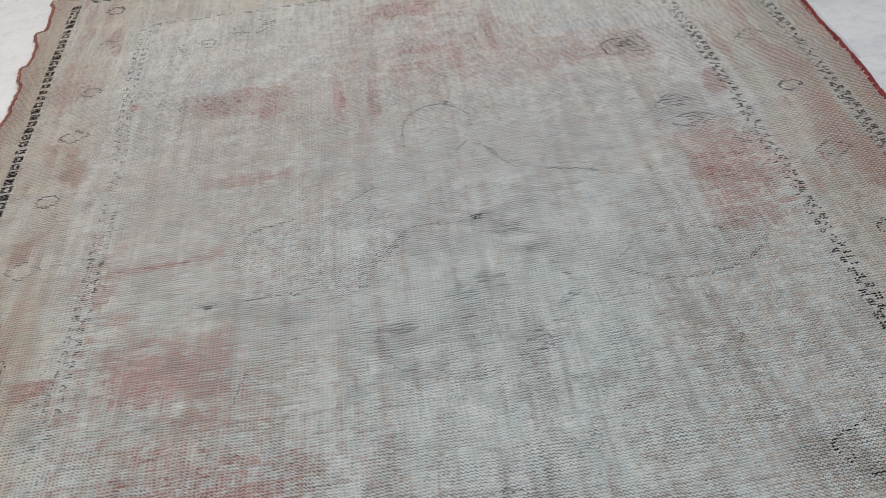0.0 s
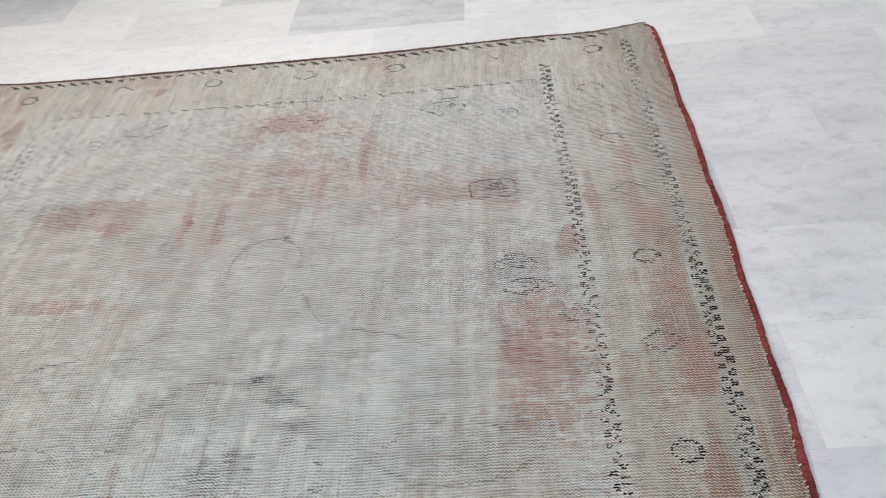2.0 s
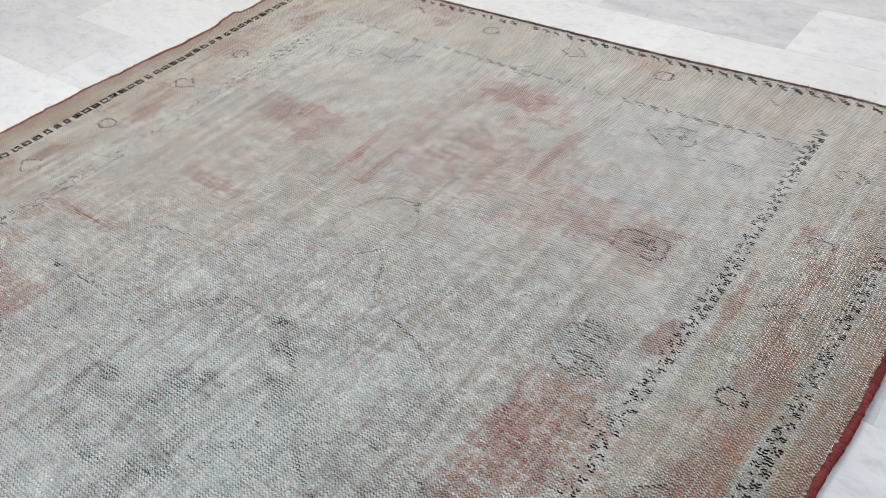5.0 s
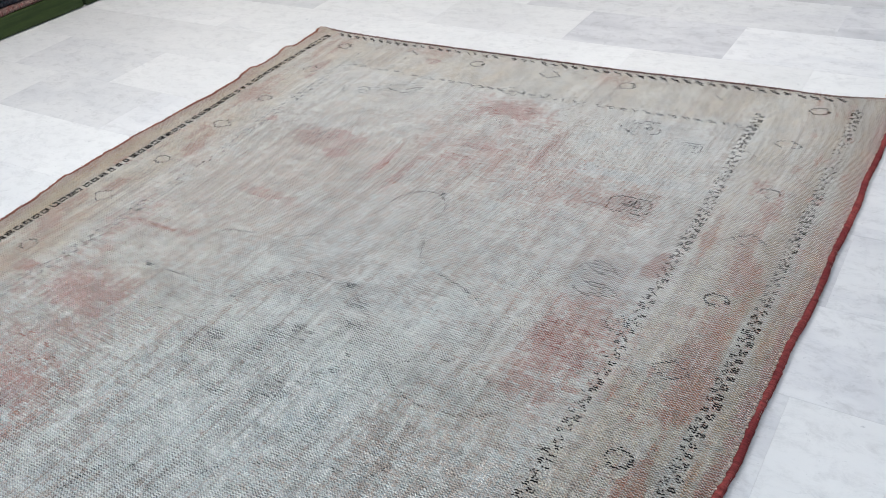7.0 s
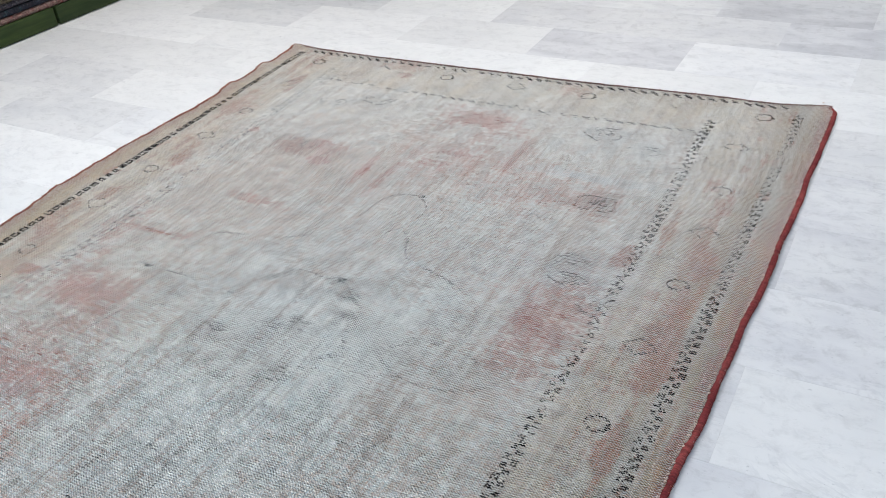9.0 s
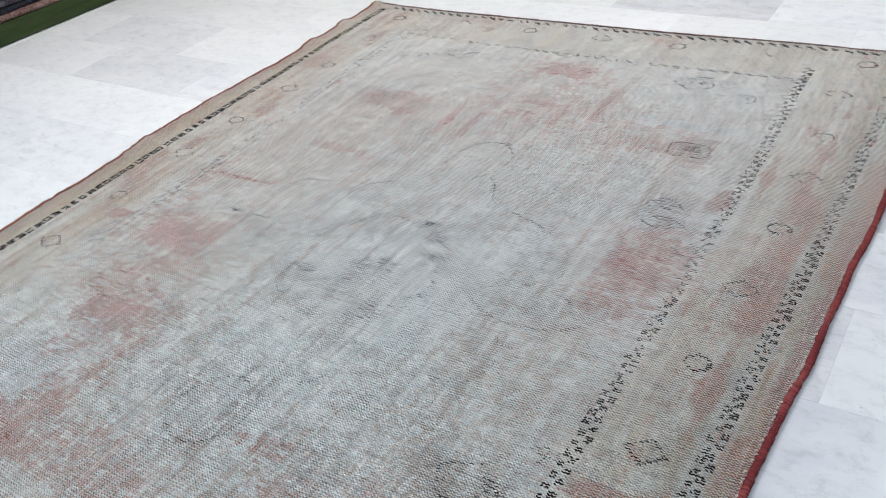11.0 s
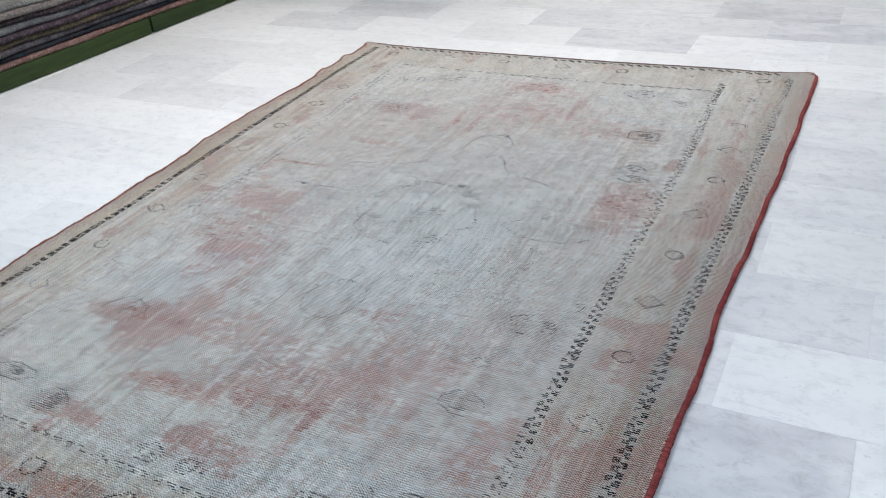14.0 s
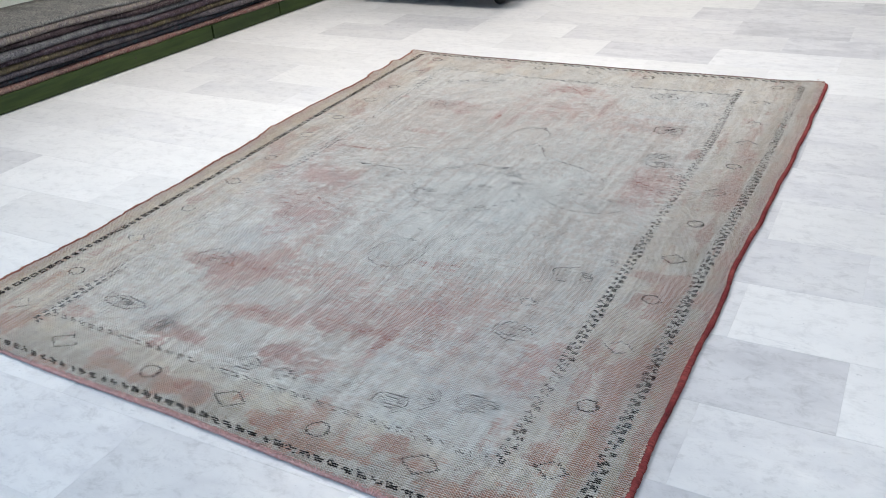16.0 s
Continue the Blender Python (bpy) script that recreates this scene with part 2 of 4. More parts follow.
WEAVE = weave()


def cord_material():
    m, nt, b = shader("rust_red_overcast_wool", 0.92, 0.0, 0.15)
    n = Net(nt)
    co = n.coords()
    turns = n.noise(n.scaled(co, (60, 230, 60)), 1.0, 3, 0.7)
    patch = n.span(n.noise(co, 7, 4), 0.35, 0.65)
    col = n.mix(patch, (0.19, 0.030, 0.034), (0.32, 0.070, 0.066))
    col = n.mix(n.span(turns, 0.34, 0.62, 0.75, 0.0), col, (0.075, 0.018, 0.018))
    n.put(b.inputs["Base Color"], col)
    n.bump(b, turns, 0.7, 0.004)
    return m


RED_CORD = cord_material()
FADED_CORD = plain("faded_rust_overcast_wool", (0.34, 0.155, 0.105), (0.19, 0.065, 0.055), 26, 0.95, 0.8, (1, 1, 1), 190)


def pile(name, a, b_, c):
    """Rug pile of a folded carpet, with the dull pattern that its edge shows."""
    m, nt, b = shader(name, 0.97, 0.0, 0.1)
    n = Net(nt)
    co = n.coords()
    col = n.mix(n.span(n.noise(n.scaled(co, (7, 16, 9)), 1.0, 3), 0.4, 0.6), a, b_)
    col = n.mix(n.span(n.noise(n.scaled(co, (22, 44, 40)), 1.0, 4, 0.75), 0.50, 0.62), col, c)
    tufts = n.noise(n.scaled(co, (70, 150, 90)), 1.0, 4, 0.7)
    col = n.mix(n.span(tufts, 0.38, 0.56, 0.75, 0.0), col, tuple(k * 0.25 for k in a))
    col = n.mix(n.span(n.noise(co, 120, 3), 0.54, 0.70, 0.0, 0.55), col, tuple(min(1, k * 1.7 + 0.05) for k in b_))
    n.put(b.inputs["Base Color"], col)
    n.bump(b, n.math("ADD", tufts, n.noise(co, 190, 3)), 0.9, 0.008)
    return m


# ---------------------------------------------------------------- helpers for building
def part(name, bm, material, parent, label=""):
    """Links a bmesh as one mesh under its thing."""
    me = bpy.data.meshes.new(name)
    bm.to_mesh(me)
    bm.free()
    me.materials.append(material)
    ob = new(name, me)
    ob.parent = parent
    return tagged(ob, label)


def raw_part(name, verts, faces, material, parent, label="", smooth=False):
    me = bpy.data.meshes.new(name)
    me.from_pydata(verts, [], faces)
    me.materials.append(material)
    if smooth:
        me.polygons.foreach_set("use_smooth", [True] * len(me.polygons))
    ob = new(name, me)
    ob.parent = parent
    return tagged(ob, label)


def box(bm, x0, x1, y0, y1, z0, z1, bevel=0.0):
    m = Matrix.LocRotScale(((x0 + x1) / 2, (y0 + y1) / 2, (z0 + z1) / 2), None, (x1 - x0, y1 - y0, z1 - z0))
    made = bmesh.ops.create_cube(bm, size=1, matrix=m)
    if bevel:
        edges = {e for v in made["verts"] for e in v.link_edges}
        bmesh.ops.bevel(bm, geom=list(edges), offset=bevel, segments=2, affect="EDGES", profile=0.5)
    return bm


def lattice(ix, iy, seed):
    """A repeatable random value in 0..1 for whole-numbered places."""
    h = (ix.astype(np.int64) * 374761393 + iy.astype(np.int64) * 668265263 + seed * 1442695041) & 0x7FFFFFFF
    h = ((h ^ (h >> 13)) * 1274126177) & 0x7FFFFFFF
    return ((h ^ (h >> 16)) & 0xFFFF) / 65535.0


def grain(x, y, sx, sy, seed):
    """Smooth noise in 0..1 with patches of sx by sy metres."""
    x, y = np.asarray(x, float) / sx, np.asarray(y, float) / sy
    ix, iy = np.floor(x), np.floor(y)
    fx, fy = x - ix, y - iy
    fx, fy = fx * fx * (3 - 2 * fx), fy * fy * (3 - 2 * fy)
    a = lattice(ix, iy, seed) * (1 - fx) + lattice(ix + 1, iy, seed) * fx
    c = lattice(ix, iy + 1, seed) * (1 - fx) + lattice(ix + 1, iy + 1, seed) * fx
    return a * (1 - fy) + c * fy


def smooth(v, lo, hi):
    t = np.clip((np.asarray(v, float) - lo) / (hi - lo), 0, 1)
    return t * t * (3 - 2 * t)


# ---------------------------------------------------------------- the room
X0, Y0, TILE = 2.182, -2.565, 0.305
WX0, WX1, WY0, WY1, HIGH = -2.7, 5.6, -7.4, 4.6, 3.0

floor = tagged(new("floor"), "polished white and grey marble tile floor in running bond", "floor", kind="structure")
bm = bmesh.new()
box(bm, WX0, WX1, WY0, WY1, -0.12, -0.0005)
tagged(part("grout_bed", bm, GROUT, floor), kind="structure")

for name, dims in (("wall_west", (WX0 - 0.2, WX0, WY0 - 0.2, WY1 + 0.2, -0.12, HIGH)), ("wall_east", (WX1, WX1 + 0.2, WY0 - 0.2, WY1 + 0.2, -0.12, HIGH)),
                   ("wall_north", (WX0, WX1, WY1, WY1 + 0.2, -0.12, HIGH)), ("wall_south", (WX0, WX1, WY0 - 0.2, WY0, -0.12, HIGH)),
                   ("ceiling", (WX0 - 0.2, WX1 + 0.2, WY0 - 0.2, WY1 + 0.2, HIGH, HIGH + 0.2))):
    bm = box(bmesh.new(), *dims)
    tinted = name == "wall_west"
    ob = part(name, bm, SAGE_PAINT if tinted else PAINT, None, ("plain pale sage painted " if tinted else "plain white painted ") + name.split("_")[0])
    tagged(ob, category=name.split("_")[0], kind="structure")

# ---------------------------------------------------------------- the worn rug
def bend(v, knots):
    """A smooth line through a few (place, value) pairs."""
    xs, ys = [k[0] for k in knots], [k[1] for k in knots]
    v = np.asarray(v, float)
    out = np.zeros_like(v)
    for d in (-0.06, 0.0, 0.06):
        out = out + np.interp(v + d, xs, ys)
    return out / 3


def left_edge(y):
    y = np.asarray(y, float)
    line = bend(y, [(-3.2, -0.03), (-2.82, -0.036), (-2.60, -0.028), (-2.40, -0.013), (-2.24, -0.034), (-2.0, -0.022), (-1.74, -0.042), (-1.6, -0.036), (-1.35, -0.062), (-1.07, -0.069), (-0.9, -0.062),
                    (-0.66, -0.044), (-0.46, -0.050), (-0.23, -0.046), (0.1, -0.050)])
    # three short snags where the selvedge pulls out and drops back
    for top, reach, out in ((-0.447, 0.13, 0.024), (-0.236, 0.11, 0.022), (-0.020, 0.09, 0.016), (-1.335, 0.10, 0.010)):
        line = line - out * smooth(y, top - reach, top) * (1 - smooth(y, top, top + 0.012))
    return line + 0.009 + 0.005 * (grain(y, 0 * y, 0.11, 1, 3) - 0.5) + 0.007 * (grain(y, 0 * y, 0.030, 1, 4) - 0.5) + 0.004 * (grain(y, 0 * y, 0.011, 1, 6) - 0.5)


def right_edge(y):
    return bend(y, [(-3.2, 2.131), (-2.55, 2.132), (-2.4, 2.129), (-2.22, 2.146), (-2.02, 2.142), (-1.86, 2.135), (-1.75, 2.143), (-1.55, 2.149), (-1.3, 2.152), (-1.05, 2.164), (-0.8, 2.166),
                    (-0.53, 2.170), (-0.3, 2.174), (-0.1, 2.178), (0.1, 2.172)]) - 0.003 + 0.008 * (grain(y, 0 * y, 0.12, 1, 5) - 0.5) - 0.036 * smooth(y, -0.030, 0.036)


def far_edge(x):
    return bend(x, [(-0.1, 0.006), (-0.03, -0.012), (0.05, -0.032), (0.35, -0.040), (0.9, -0.036), (1.3, -0.034), (1.55, -0.022), (1.8, -0.012), (1.96, -0.018), (2.06, -0.004), (2.13, 0.026), (2.3, 0.036)])


def near_edge(x):
    return bend(x, [(-0.1, -3.085), (0.35, -3.110), (0.6, -3.120), (1.0, -3.126), (1.4, -3.146), (1.7, -3.158), (2.2, -3.165)])


def lie(x, y):
    """Height of the rug's face over the floor: it lies a little wavy."""
    return 0.0085 + 0.0022 * grain(x, y, 0.42, 0.36, 11) + 0.0022 * smooth(x, 1.95, 2.12) * grain(y, x, 0.22, 3, 12) \
        + 0.004 * smooth(-y, 2.95, 3.13) * grain(x, y, 0.3, 3, 13)


NX, NY = 520, 750
u = np.linspace(0, 1, NX + 1)[None, :] * np.ones((NY + 1, 1))
v = np.linspace(0, 1, NY + 1)[:, None] * np.ones((1, NX + 1))
ax = u * 2.15
ay = near_edge(ax) * (1 - v) + far_edge(ax) * v
gx = left_edge(ay) * (1 - u) + right_edge(ay) * u
gy = near_edge(gx) * (1 - v) + far_edge(gx) * v
gz = lie(gx, gy)


def dab(x, y, cx, cy, rx, ry, soft=0.55, where=False):
    """A ragged spot of dye: streaky along the warp and the weft."""
    near = (np.abs(x - cx) < 2.7 * rx) & (np.abs(y - cy) < 2.7 * ry)
    x, y = x[near], y[near]
    d = (np.abs((x - cx) / rx) ** 2.3 + np.abs((y - cy) / ry) ** 2.3) ** (1 / 2.3)
    rag = 0.60 * (grain(x, y, 0.016, 0.16, 21) - 0.5) + 0.5 * (grain(x, y, 0.12, 0.012, 22) - 0.5) + 0.75 * (grain(x, y, 0.07, 0.06, 23) - 0.5)
    amount = 1 - smooth(d + rag, 1 - soft, 1 + soft)
    if where:
        return near, amount
    out = np.zeros(near.shape)
    out[near] = amount
    return out


def dyes(x, y):
    """Colour of the wool, place by place, as it is left after long wear: the ground, and the stains on it with their amount."""
    col = np.ones(x.shape + (3,)) * np.array((0.76, 0.71, 0.60))
    tint, much = np.ones(x.shape + (3,)) * np.array((0.33, 0.20, 0.16)), np.zeros(x.shape)

    def lay(col, tint, amount):
        return col * (1 - amount[..., None]) + np.array(tint) * amount[..., None]

    def stains(colour, spots, soft=0.75, gain=0.75):
        nonlocal tint, much
        for cx, cy, rx, ry, k in spots:
            near, a = dab(x, y, cx, cy, rx, ry, soft, True)
            a = min(1.0, gain * k) * a
            tint[near] = lay(tint[near], colour, smooth(a, 0.0, 0.25))
            much[near] = 1 - (1 - much[near]) * (1 - a)

    # cool grey-green medallion field
    col = lay(col, (0.70, 0.735, 0.675), 0.9 * dab(x, y, 1.17, -1.78, 0.72, 1.10, 0.6))
    col = lay(col, (0.68, 0.735, 0.72), 0.60 * dab(x, y, 1.12, -1.72, 0.42, 0.52, 0.7))
    col = lay(col, (0.62, 0.63, 0.62), 0.6 * dab(x, y, 1.62, -2.65, 0.35, 0.30, 0.7))
    # rosy ground between medallion and corners
    stains((0.57, 0.42, 0.33), ((1.18, -0.80, 0.62, 0.32, 0.48), (0.60, -1.80, 0.26, 0.50, 0.42), (1.15, -2.55, 0.72, 0.30, 0.52), (1.62, -2.30, 0.24, 0.42, 0.42),
                               (1.72, -1.55, 0.17, 0.45, 0.52), (0.50, -1.20, 0.26, 0.34, 0.52), (0.72, -0.90, 0.30, 0.22, 0.45), (0.60, -2.85, 0.30, 0.10, 0.40), (1.12, -1.25, 0.6, 0.2, 0.25)), 0.9, 0.76)
    # brownish streaks along the warp
    runs = smooth(grain(x, y, 0.011, 0.45, 51) + 0.5 * grain(x, y, 0.09, 0.6, 52), 0.88, 1.25)
    tint, much = lay(tint, (0.44, 0.33, 0.25), 0.7 * runs), 1 - (1 - much) * (1 - 0.42 * runs)
    # rust-red remains of the pile
    red = (0.46, 0.155, 0.080)
    stains(red, ((1.085, -0.44, 0.15, 0.08, 0.50), (1.085, -0.43, 0.07, 0.04, 0.75), (1.10, -0.66, 0.26, 0.12, 0.20), (1.36, -0.80, 0.30, 0.14, 0.20), (0.878, -0.856, 0.012, 0.080, 0.9),
                 (0.962, -0.90, 0.012, 0.09, 0.7), (1.30, -0.63, 0.014, 0.10, 0.65), (0.62, -0.81, 0.10, 0.045, 0.42), (0.657, -1.165, 0.10, 0.022, 0.45), (1.20, -0.72, 0.012, 0.08, 0.5),
                 (0.455, -1.424, 0.090, 0.009, 0.9), (0.57, -1.42, 0.03, 0.02, 0.5), (0.46, -1.72, 0.16, 0.09, 0.32), (0.55, -1.96, 0.20, 0.11, 0.30), (0.36, -1.50, 0.05, 0.2, 0.3)))
    stains(red, ((0.64, -2.46, 0.14, 0.045, 0.85), (0.745, -2.34, 0.05, 0.08, 0.55), (0.69, -2.06, 0.14, 0.20, 0.22), (1.725, -1.40, 0.11, 0.14, 0.38), (0.70, -2.53, 0.06, 0.06, 0.45),
                 (1.27, -2.54, 0.24, 0.10, 0.24), (1.20, -2.62, 0.16, 0.030, 0.55), (1.332, -2.645, 0.014, 0.080, 0.95), (0.98, -2.66, 0.09, 0.03, 0.62), (1.245, -2.60, 0.008, 0.06, 0.6),
                 (0.87, -2.68, 0.07, 0.03, 0.48), (1.17, -2.82, 0.09, 0.05, 0.35), (0.73, -2.84, 0.08, 0.03, 0.42), (0.40, -2.87, 0.05, 0.03, 0.45), (1.16, -2.63, 0.008, 0.05, 0.5),
                 (1.76, -2.60, 0.05, 0.12, 0.40), (1.56, -0.83, 0.10, 0.05, 0.30), (1.78, -2.85, 0.03, 0.06, 0.4), (1.45, -2.35, 0.18, 0.12, 0.18), (0.95, -2.42, 0.18, 0.10, 0.18)), 0.75, 1.15)
    # crisp small remains
    stains((0.42, 0.095, 0.045), ((1.077, -0.437, 0.075, 0.035, 0.85), (1.125, -0.475, 0.035, 0.02, 0.7), (0.878, -0.860, 0.011, 0.062, 1.0), (0.960, -0.870, 0.010, 0.045, 0.8), (1.306, -0.670, 0.011, 0.065, 0.85),
                                (1.115, -0.687, 0.05, 0.02, 0.5), (0.638, -0.775, 0.03, 0.022, 0.7), (0.678, -0.885, 0.045, 0.022, 0.55), (0.224, -0.431, 0.016, 0.03, 0.8), (0.615, -0.172, 0.03, 0.02, 0.6),
                                (0.330, -0.761, 0.016, 0.02, 0.8), (0.270, -1.716, 0.04, 0.02, 0.5), (0.52, -1.755, 0.10, 0.05, 0.45), (0.658, -2.405, 0.06, 0.035, 0.9), (0.627, -2.497, 0.04, 0.03, 0.85),
                                (0.725, -2.449, 0.05, 0.02, 0.7)), 0.42, 1.2)
    stains((0.42, 0.095, 0.045), ((0.911, -2.653, 0.035, 0.018, 0.95), (1.043, -2.645, 0.014, 0.035, 0.7), (1.142, -2.650, 0.040, 0.022, 0.8), (1.232, -2.617, 0.040, 0.020, 0.75), (1.327, -2.640, 0.012, 0.060, 1.0),
                                (1.311, -2.600, 0.010, 0.03, 0.8), (1.397, -2.446, 0.030, 0.03, 0.5), (1.279, -2.223, 0.06, 0.03, 0.4), (0.61, -2.064, 0.10, 0.05, 0.40), (0.614, -2.195, 0.07, 0.05, 0.40),
                                (0.805, -2.846, 0.05, 0.025, 0.5), (1.10, -2.815, 0.05, 0.035, 0.55), (0.739, -2.898, 0.03, 0.02, 0.6), (1.718, -1.440, 0.055, 0.06, 0.5), (1.663, -1.373, 0.03, 0.05, 0.45),
                                (1.026, -0.47, 0.05, 0.03, 0.45), (1.075, -0.77, 0.05, 0.03, 0.35), (0.63, -3.005, 0.03, 0.02, 0.5)), 0.42, 1.2)
    # pale slate streaks and corners
    slate = (0.66, 0.71, 0.74)
    for cx, cy, rx, ry, k in ((1.59, -0.69, 0.19, 0.022, 0.8), (0.58, -2.26, 0.12, 0.12, 0.75), (1.66, -0.47, 0.12, 0.06, 0.45), (1.52, -0.40, 0.08, 0.05, 0.4),
                              (0.62, -2.78, 0.12, 0.07, 0.5), (1.62, -2.80, 0.20, 0.07, 0.55), (1.68, -1.17, 0.10, 0.07, 0.45), (0.62, -0.72, 0.18, 0.06, 0.35),
                              (1.42, -2.72, 0.08, 0.05, 0.6)):
        a = k * dab(x, y, cx, cy, rx, ry)
        col, much = lay(col, slate, a), much * (1 - 0.8 * a)
    # borders: tan, with rust and olive bands along the sides
    el, er, ef, en = x - left_edge(y), right_edge(y) - x, far_edge(x) - y, y - near_edge(x)
    tan = np.maximum.reduce([1 - smooth(el, 0.26, 0.36), 1 - smooth(er, 0.26, 0.36), 1 - smooth(ef, 0.22, 0.34), 1 - smooth(en, 0.16, 0.24)])
    mottled = 0.60 + 0.40 * smooth(grain(x, y, 0.06, 0.22, 48) + 0.5 * grain(x, y, 0.12, 0.10, 49), 0.45, 1.05)
    col = lay(col, (0.66, 0.535, 0.35), 0.90 * tan * mottled)
    olive = np.maximum.reduce([1 - smooth(el, 0.095, 0.13), 1.0 * (1 - smooth(er, 0.125, 0.215)), 0.6 * (1 - smooth(en, 0.07, 0.17)), 0.5 * (1 - smooth(ef, 0.06, 0.12))])
    col = lay(col, (0.36, 0.255, 0.125), 0.94 * olive * (0.45 + 0.55 * mottled))
    col = lay(col, (0.23, 0.165, 0.090), 0.8 * (1 - smooth(en, 0.045, 0.14)))
    col = lay(col, (0.55, 0.385, 0.185), 0.9 * (1 - smooth(el, 0.085, 0.10)) * smooth(el, 0.02, 0.04))
    ladder = smooth(er, 0.062, 0.072) * (1 - smooth(er, 0.108, 0.120))
    col = lay(col, (0.52, 0.515, 0.46), 0.6 * ladder)
    rust = (0.42, 0.15, 0.065)

    def band(amount, colour):
        nonlocal tint, much
        tint, much = lay(tint, colour, smooth(amount, 0, 0.2)), 1 - (1 - much) * (1 - amount)

    side = smooth(er, 0.05, 0.07) * (1 - smooth(er, 0.19, 0.23)) * smooth(grain(x, y, 0.022, 0.42, 31) + 0.25 * grain(x, y, 0.05, 0.06, 32), 0.50, 0.90)
    band(0.60 * side * smooth(-y, 0.25, 1.1) * (1 - 0.7 * ladder), rust)
    band(0.97 * (1 - smooth(er, 0.022, 0.050)) * smooth(grain(x, y, 0.03, 0.25, 33) + 0.45, 0.25, 0.8), (0.32, 0.080, 0.052))
    band(0.55 * smooth(er, 0.02, 0.04) * (1 - smooth(er, 0.055, 0.075)) * smooth(grain(x, y, 0.02, 0.20, 53) + 0.3 * grain(x, y, 0.05, 0.05, 54), 0.45, 0.9), (0.38, 0.185, 0.085))
    side = smooth(el, 0.11, 0.13) * (1 - smooth(el, 0.22, 0.28)) * smooth(grain(x, y, 0.02, 0.25, 34) + 0.3 * grain(x, y, 0.05, 0.05, 35), 0.5, 0.95)
    band(0.55 * side, (0.50, 0.27, 0.15))
    band(0.9 * (1 - smooth(el, 0.03, 0.055)) * (0.5 + 0.5 * smooth(grain(x, y, 0.05, 0.3, 36), 0.3, 0.7)), (0.43, 0.22, 0.14))
    stains(rust, ((0.955, -3.03, 0.050, 0.03, 1.0), (1.24, -3.055, 0.05, 0.022, 0.85), (1.35, -3.0, 0.022, 0.05, 0.7), (1.58, -3.02, 0.08, 0.025, 0.75), (0.24, -2.98, 0.05, 0.06, 0.85),
                  (1.985, -2.11, 0.05, 0.05, 0.8), (2.0, -1.31, 0.03, 0.12, 0.6), (0.70, -3.04, 0.05, 0.025, 0.5), (1.02, -3.06, 0.03, 0.03, 0.7), (1.45, -3.08, 0.16, 0.018, 0.6)), 0.6, 1.35)
    stains(rust, ((1.91, -2.75, 0.025, 0.06, 0.5), (1.875, -0.90, 0.014, 0.07, 0.7), (0.13, -0.62, 0.035, 0.09, 0.6), (1.9, -3.05, 0.04, 0.05, 0.7), (1.67, -3.045, 0.03, 0.02, 0.7),
                  (1.82, -3.09, 0.12, 0.03, 0.6), (1.30, -0.10, 0.06, 0.05, 0.4), (0.55, -0.08, 0.10, 0.04, 0.4)), 0.6, 1.35)
    stains((0.37, 0.105, 0.042), ((2.005, -2.053, 0.043, 0.065, 0.90), (1.968, -2.040, 0.087, 0.026, 0.60), (1.915, -2.195, 0.020, 0.043, 0.60), (1.985, -2.190, 0.043, 0.058, 0.80), (1.996, -2.534, 0.058, 0.065, 0.80),
                               (2.012, -1.465, 0.032, 0.072, 0.85), (2.008, -1.330, 0.032, 0.051, 0.90), (2.000, -1.026, 0.029, 0.072, 0.70), (2.085, -2.120, 0.043, 0.051, 0.70), (1.802, -1.046, 0.017, 0.043, 0.60),
                               (0.960, -3.043, 0.051, 0.026, 1.00), (1.234, -3.060, 0.043, 0.026, 0.90), (1.300, -3.030, 0.017, 0.043, 0.70), (1.571, -3.005, 0.043, 0.029, 0.80), (0.195, -2.994, 0.029, 0.043, 0.90),
                               (0.205, -0.330, 0.020, 0.043, 0.70), (0.215, -1.050, 0.029, 0.043, 0.60), (0.150, -1.300, 0.023, 0.043, 0.70)), 0.42, 1.5)
    stains((0.37, 0.105, 0.042), ((1.985, -2.66, 0.030, 0.10, 0.75), (1.90, -2.62, 0.018, 0.06, 0.6), (2.10, -2.45, 0.022, 0.10, 0.7), (1.875, -2.44, 0.020, 0.05, 0.55), (1.90, -2.90, 0.03, 0.05, 0.8),
                               (2.00, -2.86, 0.03, 0.06, 0.8), (1.86, -3.07, 0.05, 0.025, 0.9), (1.99, -3.07, 0.04, 0.03, 0.8), (2.105, -2.80, 0.02, 0.14, 0.8), (1.995, -1.70, 0.022, 0.06, 0.6),
                               (2.095, -1.85, 0.022, 0.08, 0.6), (2.00, -1.20, 0.020, 0.05, 0.6), (1.92, -0.62, 0.018, 0.05, 0.55), (1.99, -0.70, 0.018, 0.06, 0.5), (0.14, -0.95, 0.02, 0.05, 0.6),
                               (0.145, -1.55, 0.02, 0.05, 0.5), (0.16, -2.10, 0.025, 0.05, 0.6), (0.13, -2.55, 0.02, 0.06, 0.6)), 0.42, 1.2)
    ends = (1 - smooth(en, 0.10, 0.18)) * smooth(grain(x, y, 0.045, 0.05, 37) + 0.3 * grain(x, y, 0.012, 0.08, 38), 0.80, 1.0)
    band(0.9 * ends, rust)
    sides = (1 - smooth(np.minimum(el, er), 0.20, 0.28)) * smooth(grain(x, y, 0.032, 0.07, 39) + 0.3 * grain(x, y, 0.012, 0.12, 40), 0.92, 1.12)
    band(0.78 * sides, rust)
